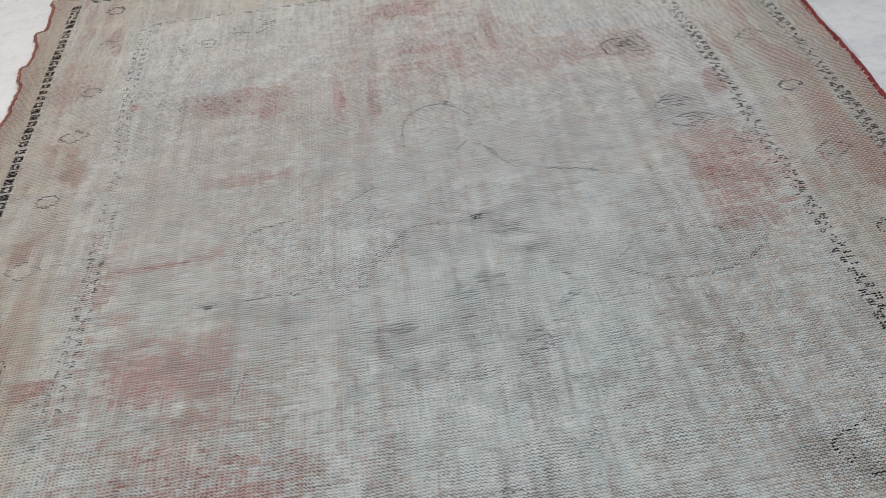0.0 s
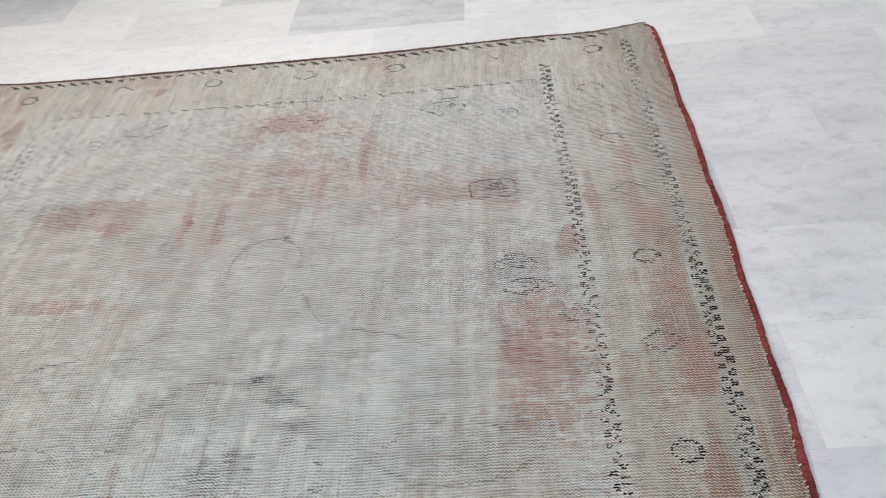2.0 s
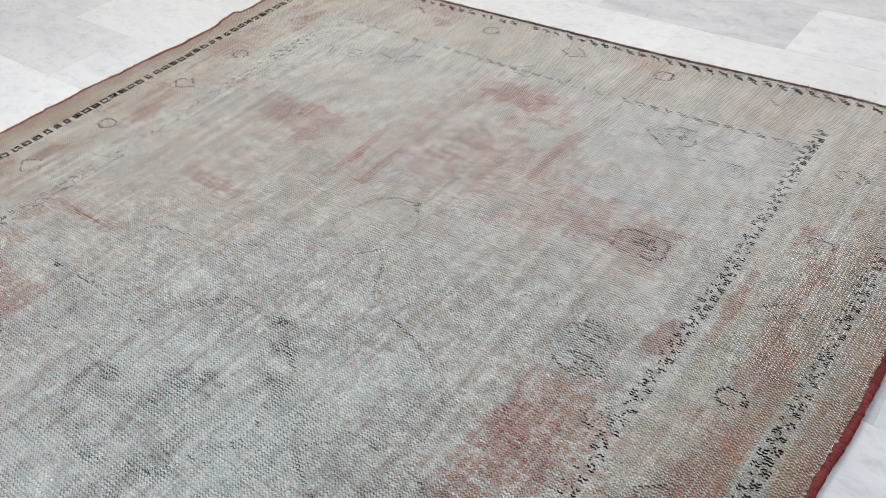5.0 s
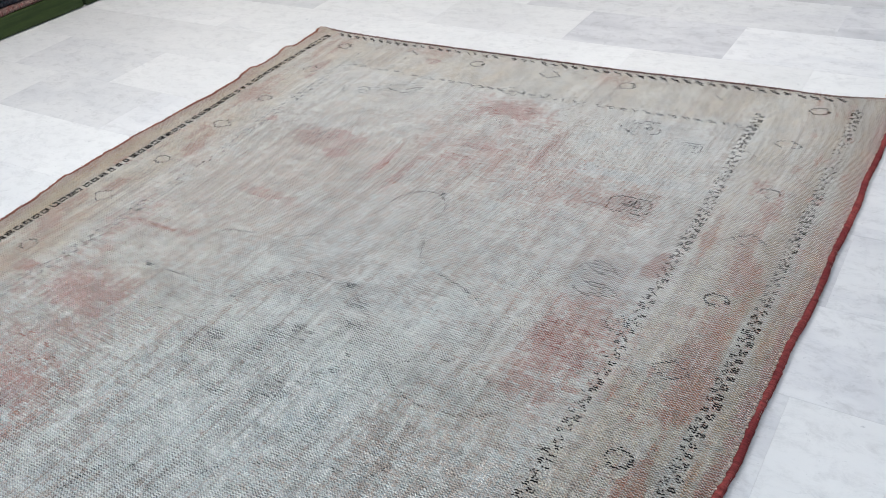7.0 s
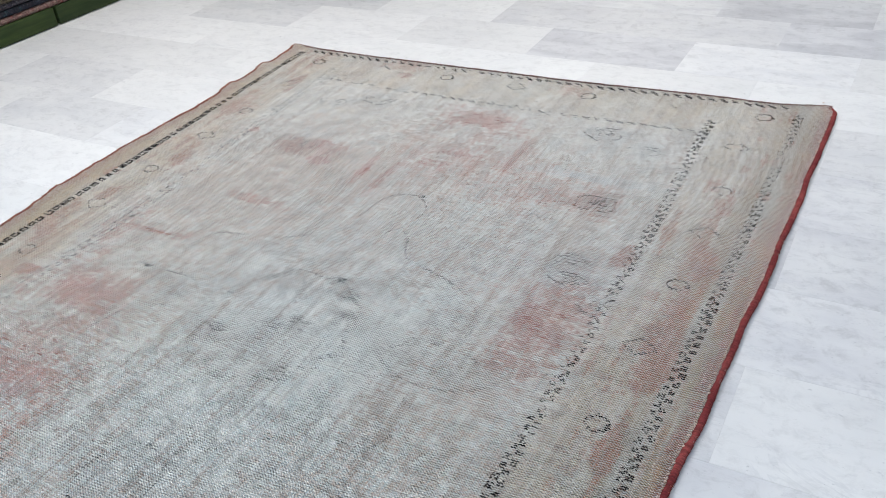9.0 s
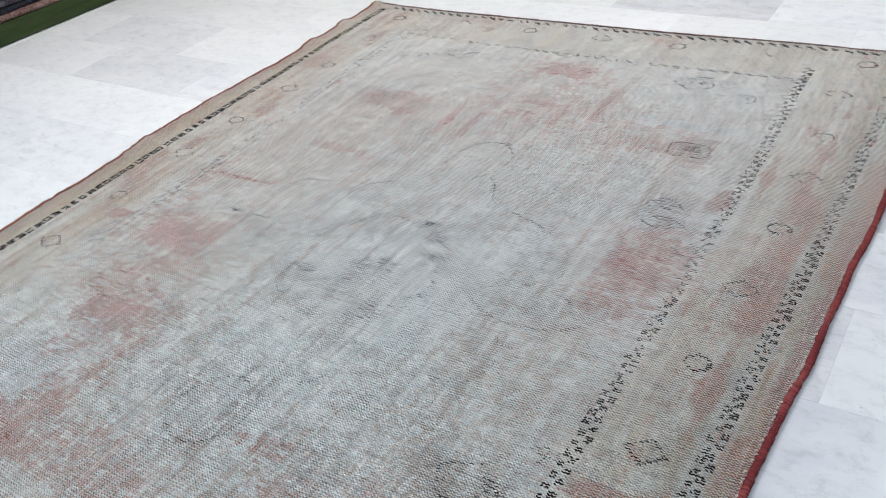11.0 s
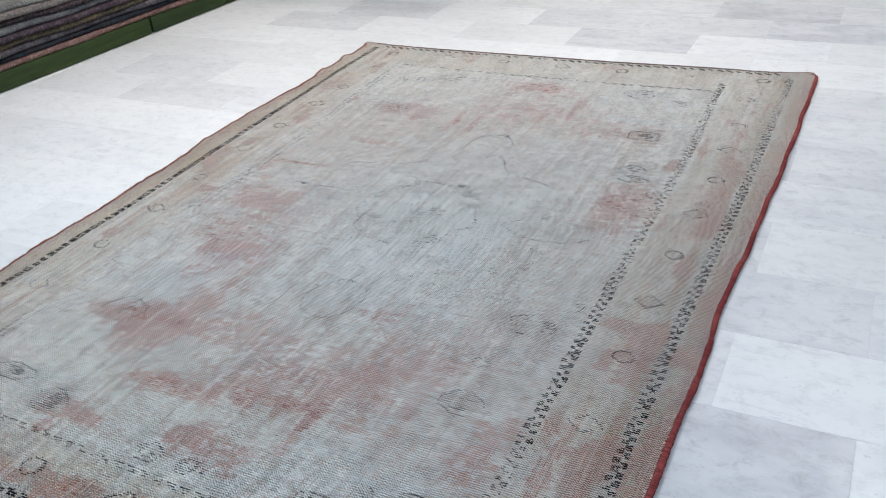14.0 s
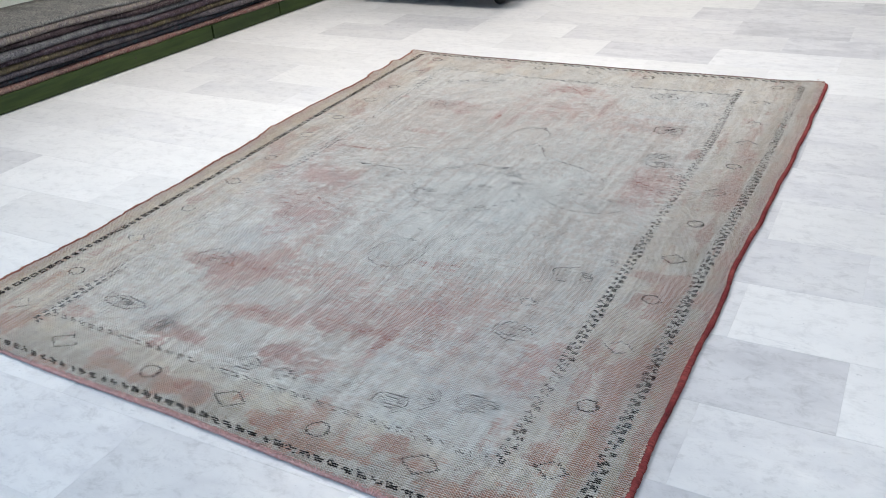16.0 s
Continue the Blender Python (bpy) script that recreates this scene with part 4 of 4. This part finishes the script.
# the medallion: thin broken outlines of its lobes and of the round centre
for name, points, keep, dark in (
        ("medallion_lobe", [(1.022, -1.13), (1.028, -1.02), (1.078, -0.97), (1.143, -0.970), (1.194, -1.026), (1.193, -1.12), (1.142, -1.18)], 0.7, True),
        ("medallion_lobe", [(1.191, -1.158), (1.227, -1.191), (1.241, -1.239), (1.268, -1.272), (1.298, -1.288), (1.43, -1.318), (1.541, -1.39), (1.577, -1.457), (1.572, -1.50)], 0.62, True),
        ("medallion_lobe", [(1.022, -1.20), (0.991, -1.239), (0.951, -1.261), (0.872, -1.313), (0.744, -1.341), (0.669, -1.356), (0.639, -1.40), (0.644, -1.475)], 0.5, False),
        ("medallion_lobe", [(0.560, -1.565), (0.650, -1.570), (0.753, -1.563), (0.812, -1.602)], 0.55, True),
        ("medallion_lobe", [(0.83, -1.64), (0.807, -1.685), (0.709, -1.711), (0.655, -1.80), (0.665, -1.90)], 0.45, True),
        ("medallion_lobe", [(1.440, -1.595), (1.474, -1.551), (1.566, -1.555), (1.615, -1.564), (1.669, -1.592), (1.700, -1.630), (1.671, -1.664), (1.612, -1.691), (1.491, -1.695), (1.391, -1.633)], 0.75, True),
        ("medallion_lobe", [(1.541, -1.744), (1.579, -1.789), (1.576, -1.858), (1.537, -1.916), (1.384, -1.900)], 0.6, True),
        ("medallion_lobe", [(1.250, -2.038), (1.274, -1.992), (1.359, -1.955), (1.427, -1.961), (1.566, -1.900)], 0.55, True),
        ("medallion_lobe", [(1.043, -2.256), (1.012, -2.198), (1.052, -2.105), (1.120, -2.080), (1.194, -2.123), (1.199, -2.210), (1.155, -2.275), (1.100, -2.285)], 0.72, True)):
    t = Tufts(len(points) * 31 + int(points[0][0] * 1000))
    if points[0][0] in (1.440, 1.043):
        points = points + points[:1]
    for _ in range(2):
        points = [points[0]] + [(p[0] * a + q[0] * (1 - a), p[1] * a + q[1] * (1 - a)) for p, q in zip(points, points[1:]) for a in (0.75, 0.25)] + [points[-1]]
    t.line(points, keep * 0.74, 0.66)
    tagged(t.finish(name, LOBE_WOOL if dark else FADED_WOOL), kind="stuff")
t = Tufts(77)
for k in range(72):
    a = 2 * math.pi * k / 72
    keep = 0.55 * float(smooth(grain(np.array(a), np.array(0.0), 0.22, 1, 71), 0.2, 0.9))
    r = 0.207 - 0.010 * math.sin(9 * a)
    px, py = 1.10 + r * math.cos(a), -1.635 + r * 1.03 * math.sin(a)
    t.line([(px - 0.010, py + 0.002), (px + 0.010, py - 0.002)], keep, t.rnd.uniform(0.55, 0.80))
t.blob(1.158, -1.422, 0.020, 0.012, 0.8)
t.blob(1.143, -0.968, 0.010, 0.010, 1.0)
t.blob(0.591, -1.571, 0.012, 0.010, 1.0)
tagged(t.finish("medallion_ring", FADED_WOOL, "broken dark outline of the round centre"), kind="stuff")
t = Tufts(78)
for cx, cy, rx, ry, many in ((1.214, -1.478, 0.03, 0.016, 30), (1.258, -1.548, 0.03, 0.014, 22), (1.12, -1.64, 0.05, 0.025, 26), (1.15, -1.61, 0.025, 0.016, 18), (0.965, -1.708, 0.03, 0.014, 26),
                             (1.07, -1.71, 0.05, 0.02, 12), (0.99, -1.47, 0.04, 0.02, 14), (1.23, -1.78, 0.04, 0.02, 14)):
    t.cloud(cx, cy, rx, ry, many, 0.70)
tagged(t.finish("medallion_filling", FADED_WOOL, "scattered slate knots inside the medallion"), kind="stuff")
# small strays of dark wool over the whole field
t = Tufts(79)
for _ in range(330):
    cx, cy = t.rnd.uniform(0.1, 2.05), t.rnd.uniform(-3.05, -0.1)
    n_in = t.rnd.randint(1, 4)
    for q in range(n_in):
        t.knot(cx + q * KNOT * t.rnd.choice((0.5, 1, 1)), cy - t.rnd.choice((0, 0, 1)) * ROW, t.rnd.uniform(0.45, 0.72))
tagged(t.finish("stray_wool", FADED_WOOL, "stray slate wool knots left on the weave"), kind="stuff")
# loose rust-red pile left in the red places
t = Tufts(80)
for cx, cy, rx, ry, n_in in ((0.63, -2.44, 0.13, 0.035, 90), (1.725, -1.40, 0.08, 0.10, 60), (1.332, -2.645, 0.012, 0.06, 40), (0.55, -1.96, 0.14, 0.06, 60), (1.20, -2.62, 0.13, 0.02, 40),
                             (1.09, -0.44, 0.10, 0.05, 50), (0.878, -0.856, 0.008, 0.06, 24), (0.955, -3.03, 0.04, 0.02, 40), (0.455, -1.424, 0.07, 0.004, 26), (0.92, -2.67, 0.14, 0.02, 50)):
    t.cloud(cx, cy, rx, ry, n_in, 0.85)
tagged(t.finish("red_wool", RED_WOOL_TUFT, "rust-red wool knots left in the worn places"), kind="stuff")


def side_cord(name, edge, material, inward, wide, high, label):
    """Overcast cord along a side of the rug, following its waves."""
    ys = np.linspace(float(near_edge(np.array(edge(np.array(-3.1))))) + 0.004, float(far_edge(np.array(edge(np.array(0.0))))) - 0.006, 700)
    verts, faces = [], []
    sides = 12
    for k, y in enumerate(ys):
        x = float(edge(np.array(y)))
        swell = 1 + 0.34 * (float(grain(np.array(y), np.array(0.0), 0.009, 1, 91)) - 0.5) + 0.2 * (float(grain(np.array(y), np.array(0.0), 0.07, 1, 92)) - 0.5)
        ends = min(1.0, 0.45 + min(k, len(ys) - 1 - k) * 0.14)
        for q in range(sides):
            a = 2 * math.pi * q / sides
            verts.append((x + inward * wide * 0.34 + wide * 0.5 * swell * ends * math.cos(a), y, high * 0.5 * ends + 0.0006 + high * 0.5 * swell * ends * math.sin(a)))
    for k in range(len(ys) - 1):
        for q in range(sides):
            faces.append((k * sides + q, k * sides + (q + 1) % sides, (k + 1) * sides + (q + 1) % sides, (k + 1) * sides + q))
    faces += [tuple(range(sides - 1, -1, -1)), tuple((len(ys) - 1) * sides + q for q in range(sides))]
    return raw_part(name, verts, faces, material, rug, label, True)


side_cord("side_cord", right_edge, RED_CORD, -1, 0.0165, 0.0140, "rust-red overcast wool edging")
side_cord("side_cord", left_edge, FADED_CORD, 1, 0.0105, 0.0125, "faded rust overcast wool edging")
# pale stitches beside the red cord
verts, faces = [], []
rnd = random.Random(9)
y = -3.14
while y < 0.0:
    y += rnd.choice((0.008, 0.009, 0.011, 0.016, 0.030))
    x = float(right_edge(np.array(y))) - 0.0125 - rnd.uniform(0, 0.004)
    z = float(lie(np.array(x), np.array(y))) + 0.0048
    w, l, s = rnd.uniform(0.0020, 0.0036), rnd.uniform(0.0012, 0.0020), rnd.uniform(0.2, 0.9)
    k = len(verts)
    for px, py, pz in ((-1, -1, -1), (1, -1, -1), (1, 1, -1), (-1, 1, -1), (-0.6, -0.5, 1), (0.6, -0.5, 1), (0.6, 0.5, 1), (-0.6, 0.5, 1)):
        verts.append((x + px * w, y + py * l + px * w * s, z + pz * 0.0012))
    faces += [(k, k + 1, k + 5, k + 4), (k + 1, k + 2, k + 6, k + 5), (k + 2, k + 3, k + 7, k + 6), (k + 3, k, k + 4, k + 7), (k + 4, k + 5, k + 6, k + 7)]
tagged(raw_part("stitching", verts, faces, CREAM_WOOL, rug, "pale cream stitches along the red edging"), kind="stuff")


def fringe(name, edge, out, material, count, reach, high, label):
    """Short fuzzy wool left along an end of the rug."""
    verts, faces = [], []
    rnd = random.Random(count)
    for _ in range(count):
        x = rnd.uniform(0.0, 2.13)
        y = float(edge(np.array(x))) - out * rnd.uniform(0.0, 0.5) * reach
        z = rnd.uniform(0.2, 1.0) * high
        a = rnd.gauss(0, 0.6)
        length, w = reach * rnd.uniform(0.35, 0.8), rnd.uniform(0.0010, 0.0020)
        dx, dy = math.sin(a), out * math.cos(a)
        zt = max(0.0012, z * rnd.uniform(0.3, 1.1))
        k = len(verts)
        verts += [(x - w * dy, y + w * dx, z), (x + w * dy, y - w * dx, z), (x, y, z + w * 1.2), (x + length * dx, y + length * dy, zt)]
        faces += [(k, k + 1, k + 3), (k + 1, k + 2, k + 3), (k + 2, k, k + 3)]
    tagged(raw_part(name, verts, faces, material, rug, label), kind="stuff")


def end_roll(name, edge, out, material, wide, high, label):
    xs = np.linspace(float(left_edge(np.array(-3.1 if out < 0 else 0.0))) + 0.004, float(right_edge(np.array(-3.1 if out < 0 else 0.0))) - 0.004, 420)
    verts, faces, sides = [], [], 10
    for k, x in enumerate(xs):
        y = float(edge(np.array(x)))
        swell = 1 + 0.35 * (float(grain(np.array(x), np.array(0.0), 0.012, 1, 95)) - 0.5) + 0.3 * (float(grain(np.array(x), np.array(0.0), 0.06, 1, 96)) - 0.5)
        for q in range(sides):
            a = 2 * math.pi * q / sides
            verts.append((x, y + out * wide * 0.30 + wide * 0.5 * swell * math.cos(a), high * 0.55 + high * 0.5 * swell * math.sin(a)))
    for k in range(len(xs) - 1):
        for q in range(sides):
            faces.append((k * sides + q, (k + 1) * sides + q, (k + 1) * sides + (q + 1) % sides, k * sides + (q + 1) % sides))
    faces += [tuple(range(sides)), tuple((len(xs) - 1) * sides + q for q in range(sides - 1, -1, -1))]
    return raw_part(name, verts, faces, material, rug, label, True)


def side_fuzz(name, edge, out, material, count, reach, high, label):
    """Short broken wool that sticks out along a side of the rug."""
    verts, faces = [], []
    rnd = random.Random(count)
    for _ in range(count):
        y = rnd.uniform(-3.10, -0.01)
        x = float(edge(np.array(y))) - out * rnd.uniform(0.0, 0.6) * reach
        z = rnd.uniform(0.3, 1.0) * high
        a = rnd.gauss(0, 0.7)
        length, w = reach * rnd.uniform(0.3, 0.8), rnd.uniform(0.0009, 0.0018)
        dx, dy = out * math.cos(a), math.sin(a)
        zt = max(0.0012, z * rnd.uniform(0.3, 1.1))
        k = len(verts)
        verts += [(x - w * dy, y + w * dx, z), (x + w * dy, y - w * dx, z), (x, y, z + w * 1.2), (x + length * dx, y + length * dy, zt)]
        faces += [(k, k + 1, k + 3), (k + 1, k + 2, k + 3), (k + 2, k, k + 3)]
    tagged(raw_part(name, verts, faces, material, rug, label), kind="stuff")


side_fuzz("side_fuzz", left_edge, -1, yarn("rust_brown_side_wool", (0.30, 0.135, 0.10), 0.6), 5200, 0.014, 0.013, "short rust-brown wool fuzz along the side")
side_fuzz("side_fuzz", right_edge, 1, yarn("red_side_wool", (0.30, 0.075, 0.06), 0.5), 2600, 0.007, 0.013, "short red wool fuzz along the side")

PINK_ROLL = plain("pink_wool_roll", (0.50, 0.23, 0.21), (0.70, 0.47, 0.44), 190, 0.97, 0.7, (1, 1, 1), 330)
BROWN_ROLL = plain("brown_pink_wool_roll", (0.25, 0.15, 0.14), (0.33, 0.21, 0.20), 50, 0.97, 0.7, (1, 1, 1), 330)
end_roll("end_binding", near_edge, -1, PINK_ROLL, 0.0085, 0.009, "fuzzy pink wool binding at the end")
end_roll("end_binding", far_edge, 1, BROWN_ROLL, 0.010, 0.010, "fuzzy brown-pink wool binding at the end")
fringe("end_fringe", near_edge, -1, PINK_FUZZ, 14000, 0.013, 0.012, "short pink wool fuzz at the end")
fringe("end_fringe", far_edge, 1, BROWN_FUZZ, 6000, 0.018, 0.013, "short brown-pink wool fuzz at the end")

# ---------------------------------------------------------------- folded rugs on a green platform
AXIS = Matrix.Translation((-1.452, 0, 0)) @ Matrix.Rotation(math.atan(-0.062), 4, "Z")  # front line of the platform
GREEN = plain("green_painted_board", (0.013, 0.030, 0.006), (0.034, 0.055, 0.012), 9, 0.65, 0.4, (3, 0.5, 5), 60)
DARK_GREEN = plain("dark_green_painted_board", (0.011, 0.026, 0.006), (0.028, 0.046, 0.011), 9, 0.65, 0.4, (3, 0.5, 5), 60)
DARK_WOOD = plain("dark_stained_wood", (0.045, 0.035, 0.025), (0.03, 0.024, 0.018), 8, 0.7, 0.2)
platform = tagged(new("display_platform"), "low green painted wooden platform under folded rugs", "platform")
platform.matrix_world = AXIS
for y0, y1, mat, lab in ((-3.60, -0.128, GREEN, "moss-green painted front board"), (-0.112, 0.52, DARK_GREEN, "darker green painted front board"), (0.532, 1.9, GREEN, "moss-green painted front board")):
    bm = box(bmesh.new(), -0.028, 0.0, y0, y1, 0.006, 0.094, 0.003)
    part("front_board", bm, mat, platform, lab)
bm = box(bmesh.new(), -0.62, -0.032, -3.6, 1.9, 0.076, 0.092, 0.002)
part("deck", bm, DARK_WOOD, platform, "dark wooden deck")
for y0 in (-3.58, -1.9, -0.15, 0.50, 1.85):
    bm = box(bmesh.new(), -0.60, -0.034, y0, y0 + 0.045, 0.0, 0.075, 0.002)
    part("bearer", bm, DARK_WOOD, platform)
for y0, z0 in ((-0.75, 0.055), (-2.2, 0.05), (0.2, 0.06)):
    bm = bmesh.new()
    bmesh.ops.create_uvsphere(bm, u_segments=10, v_segments=6, radius=0.006, matrix=Matrix.Translation((0.0, y0, z0)) @ Matrix.Diagonal((0.35, 1, 1, 1)))
    part("nail_head", bm, DARK_WOOD, platform)

LAYERS = (
    ("dusty pink folded wool rug", 0.031, 0.006, (0.34, 0.21, 0.19), (0.42, 0.29, 0.25), (0.32, 0.12, 0.11)),
    ("dark navy folded wool rug", 0.028, -0.004, (0.040, 0.042, 0.060), (0.06, 0.05, 0.06), (0.05, 0.09, 0.11)),
    ("grey-plum folded wool rug", 0.032, 0.006, (0.15, 0.13, 0.15), (0.21, 0.19, 0.20), (0.09, 0.08, 0.11)),
    ("olive and gold patterned folded wool rug", 0.032, 0.000, (0.17, 0.14, 0.09), (0.13, 0.10, 0.09), (0.32, 0.27, 0.15)),
    ("dark plum folded wool rug", 0.030, 0.004, (0.085, 0.06, 0.080), (0.12, 0.085, 0.095), (0.20, 0.17, 0.20)),
    ("slate grey folded wool rug", 0.036, 0.010, (0.20, 0.20, 0.215), (0.27, 0.27, 0.28), (0.15, 0.14, 0.17)),
    ("dark aubergine folded wool rug", 0.030, -0.002, (0.07, 0.05, 0.06), (0.10, 0.075, 0.08), (0.20, 0.17, 0.17)),
    ("pale beige folded wool rug", 0.036, 0.006, (0.33, 0.28, 0.26), (0.27, 0.24, 0.25), (0.42, 0.38, 0.32)),
    ("mottled grey folded wool rug", 0.024, -0.012, (0.20, 0.20, 0.195), (0.27, 0.265, 0.25), (0.15, 0.15, 0.15)),
)


def folded_rug(k, label, z0, thick, proud, mat):
    """One rug folded over, its rounded fold to the front; it sags a little along its length."""
    rnd = random.Random(200 + k)
    y0, y1 = -3.45 + rnd.uniform(-0.08, 0.08), 1.62 + rnd.uniform(-0.1, 0.1)
    ys = np.linspace(y0, y1, 120)
    verts, faces = [], []
    outline = [(-0.58, 0.0)] + [(proud - 0.010 - thick * 0.5 + thick * 0.5 * math.cos(a), thick * 0.5 + thick * 0.5 * math.sin(a)) for a in [(-90 + 180 * q / 10) * math.pi / 180 for q in range(11)]]
    outline += [(-0.20, thick), (-0.40, thick), (-0.58, thick)]
    m = len(outline)
    for y in ys:
        wave = 0.040 * (float(grain(np.array(y), np.array(0.0), 0.30, 1, 300 + k)) - 0.5) + 0.008 * (float(grain(np.array(y), np.array(0.0), 0.06, 1, 340 + k)) - 0.5)
        lift = (z0 - 0.09) * (0.14 * (float(grain(np.array(y), np.array(0.0), 0.55, 1, 300)) - 0.5) + 0.05 * (float(grain(np.array(y), np.array(0.0), 0.17, 1, 301)) - 0.5))
        for px, pz in outline:
            verts.append((px + (wave if px > -0.15 else 0), y, z0 + pz + lift))
    for r in range(len(ys) - 1):
        for q in range(m):
            a, b = r * m + q, r * m + (q + 1) % m
            faces.append((a, b, b + m, a + m))
    faces += [tuple(range(m - 1, -1, -1)), tuple((len(ys) - 1) * m + q for q in range(m))]
    me = bpy.data.meshes.new("folded_rug")
    me.from_pydata(verts, [], faces)
    me.materials.append(mat)
    me.polygons.foreach_set("use_smooth", [True] * len(me.polygons))
    ob = new("folded_rug", me)
    ob.matrix_world = AXIS
    tagged(ob, label + (" on a green platform" if k == 0 else " in a tall stack"), "rug", "folded rugs in the stack")
    return ob


z = 0.0925
for k, (label, thick, proud, c0, c1, c2) in enumerate(LAYERS):
    # weaker light on the lower layers is put into their colours; top rug stays lighter
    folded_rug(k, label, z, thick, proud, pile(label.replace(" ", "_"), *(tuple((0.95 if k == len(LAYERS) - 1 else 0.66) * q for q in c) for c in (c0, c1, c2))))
    z += thick + 0.0024

# ---------------------------------------------------------------- dark upholstered bench on round feet
BLACK_PLASTIC = plain("black_plastic", (0.012, 0.012, 0.013), (0.02, 0.02, 0.021), 20, 0.35, 0.03)
DARK_CLOTH = plain("charcoal_upholstery", (0.05, 0.05, 0.055), (0.07, 0.07, 0.075), 12, 0.95, 0.3)
bench = tagged(new("bench"), "dark upholstered bench on round black feet", "bench")
bm = box(bmesh.new(), -1.06, 0.08, 1.00, 1.72, 0.085, 0.50, 0.03)
part("seat", bm, DARK_CLOTH, bench, "charcoal upholstered seat block")
for fx, fy in ((-0.905, 1.14), (-0.055, 1.19), (-0.905, 1.60), (-0.055, 1.62)):
    bm = bmesh.new()
    bmesh.ops.create_uvsphere(bm, u_segments=20, v_segments=12, radius=0.040, matrix=Matrix.Translation((fx, fy, 0.037)) @ Matrix.Diagonal((1, 1, 0.92, 1)))
    bmesh.ops.create_cone(bm, cap_ends=True, segments=16, radius1=0.026, radius2=0.030, depth=0.03, matrix=Matrix.Translation((fx, fy, 0.078)))
    for f in bm.faces:
        f.smooth = True
    part("foot", bm, BLACK_PLASTIC, bench, "round black foot")

# ---------------------------------------------------------------- ceiling lights
LIT = bpy.data.materials.new("lit_diffuser")
LIT.use_nodes = True
LIT.node_tree.nodes["Principled BSDF"].inputs["Emission Color"].default_value = (1, 0.97, 0.92, 1)
LIT.node_tree.nodes["Principled BSDF"].inputs["Emission Strength"].default_value = 3.0
FRAME = plain("white_metal", (0.8, 0.8, 0.8), (0.75, 0.75, 0.75), 9, 0.4, 0.02)
for lx, ly in ((-0.4, -0.6), (2.6, 0.6), (0.2, 3.3), (0.5, -1.5), (0.2, -3.9), (3.2, -3.9)):
    lamp = tagged(new("ceiling_light"), "flat white rectangular ceiling light, switched on", "ceiling light", "ceiling lights")
    lamp.location = (lx, ly, HIGH)
    bm = bmesh.new()
    for dims in ((-0.62, 0.62, 0.29, 0.32, -0.05, 0), (-0.62, 0.62, -0.32, -0.29, -0.05, 0), (-0.62, -0.59, -0.288, 0.288, -0.05, 0), (0.59, 0.62, -0.288, 0.288, -0.05, 0)):
        box(bm, *dims, 0.003)
    part("frame", bm, FRAME, lamp)
    part("diffuser", box(bmesh.new(), -0.586, 0.586, -0.286, 0.286, -0.03, -0.004), LIT, lamp)

# ---------------------------------------------------------------- marble tiles, each its own piece
JOINT = 0.00035
SPECIAL = {(-1, 0): "grey", (-1, 2): "pale", (-1, -2): "grey", (-4, 9): "grey", (-1, 10): "grey", (-3, 10): "pale", (-2, 11): "grey", (-3, 12): "grey", (-2, 13): "grey",
           (0, 13): "grey", (-2, 5): "grey", (-10, 3): "soft", (-11, 6): "soft", (-9, 10): "pale", (-12, 1): "pale", (1, -2): "pale", (-6, 9): "white", (0, 9): "white"}
tile_mesh = {}
for tone, mat in MARBLE.items():
    bm = box(bmesh.new(), -TILE + JOINT, TILE - JOINT, -TILE / 2 + JOINT, TILE / 2 - JOINT, -0.010, 0.0)
    rim = [e for e in bm.edges if all(abs(w.co.z) < 1e-6 for w in e.verts)]
    bmesh.ops.bevel(bm, geom=rim, offset=0.0003, segments=1, affect="EDGES")
    tile_mesh[tone] = bpy.data.meshes.new("tile_" + tone)
    bm.to_mesh(tile_mesh[tone])
    bm.free()
    tile_mesh[tone].materials.append(mat)
rnd = random.Random(4)
far_verts, far_faces = [], []
k = math.floor((WY0 - Y0) / TILE) + 1
while Y0 + (k + 1) * TILE < WY1:
    j = -24 + (k % 2)
    j += (j + k + 1) % 2
    while X0 + (j + 2) * TILE < WX1:
        if X0 + j * TILE > WX0:
            cx, cy = X0 + (j + 1) * TILE, Y0 + (k + 0.5) * TILE
            tone = SPECIAL.get((j, k)) or (rnd.choice(("white", "white", "white", "soft")) if cx < 0.6 else rnd.choice(("white", "white", "soft", "pale")))
            if -2.3 < cx < 3.6 and -3.9 < cy < 3.6:
                ob = new("tile", tile_mesh[tone])
                ob.parent = floor
                ob.location = (cx, cy, 0)
            else:
                n0 = len(far_verts)
                hx, hy = TILE - JOINT, TILE / 2 - JOINT
                far_verts += [(cx - hx, cy - hy, 0), (cx + hx, cy - hy, 0), (cx + hx, cy + hy, 0), (cx - hx, cy + hy, 0)]
                far_verts += [(vx, vy, -0.010) for vx, vy, _ in far_verts[n0:n0 + 4]]
                far_faces += [(n0, n0 + 1, n0 + 2, n0 + 3)] + [(n0 + q, n0 + 4 + q, n0 + 4 + (q + 1) % 4, n0 + (q + 1) % 4) for q in range(4)]
        j += 2
    k += 1
tagged(raw_part("outer_tiles", far_verts, far_faces, MARBLE["white"], floor, "white marble tiles further off"), kind="stuff")
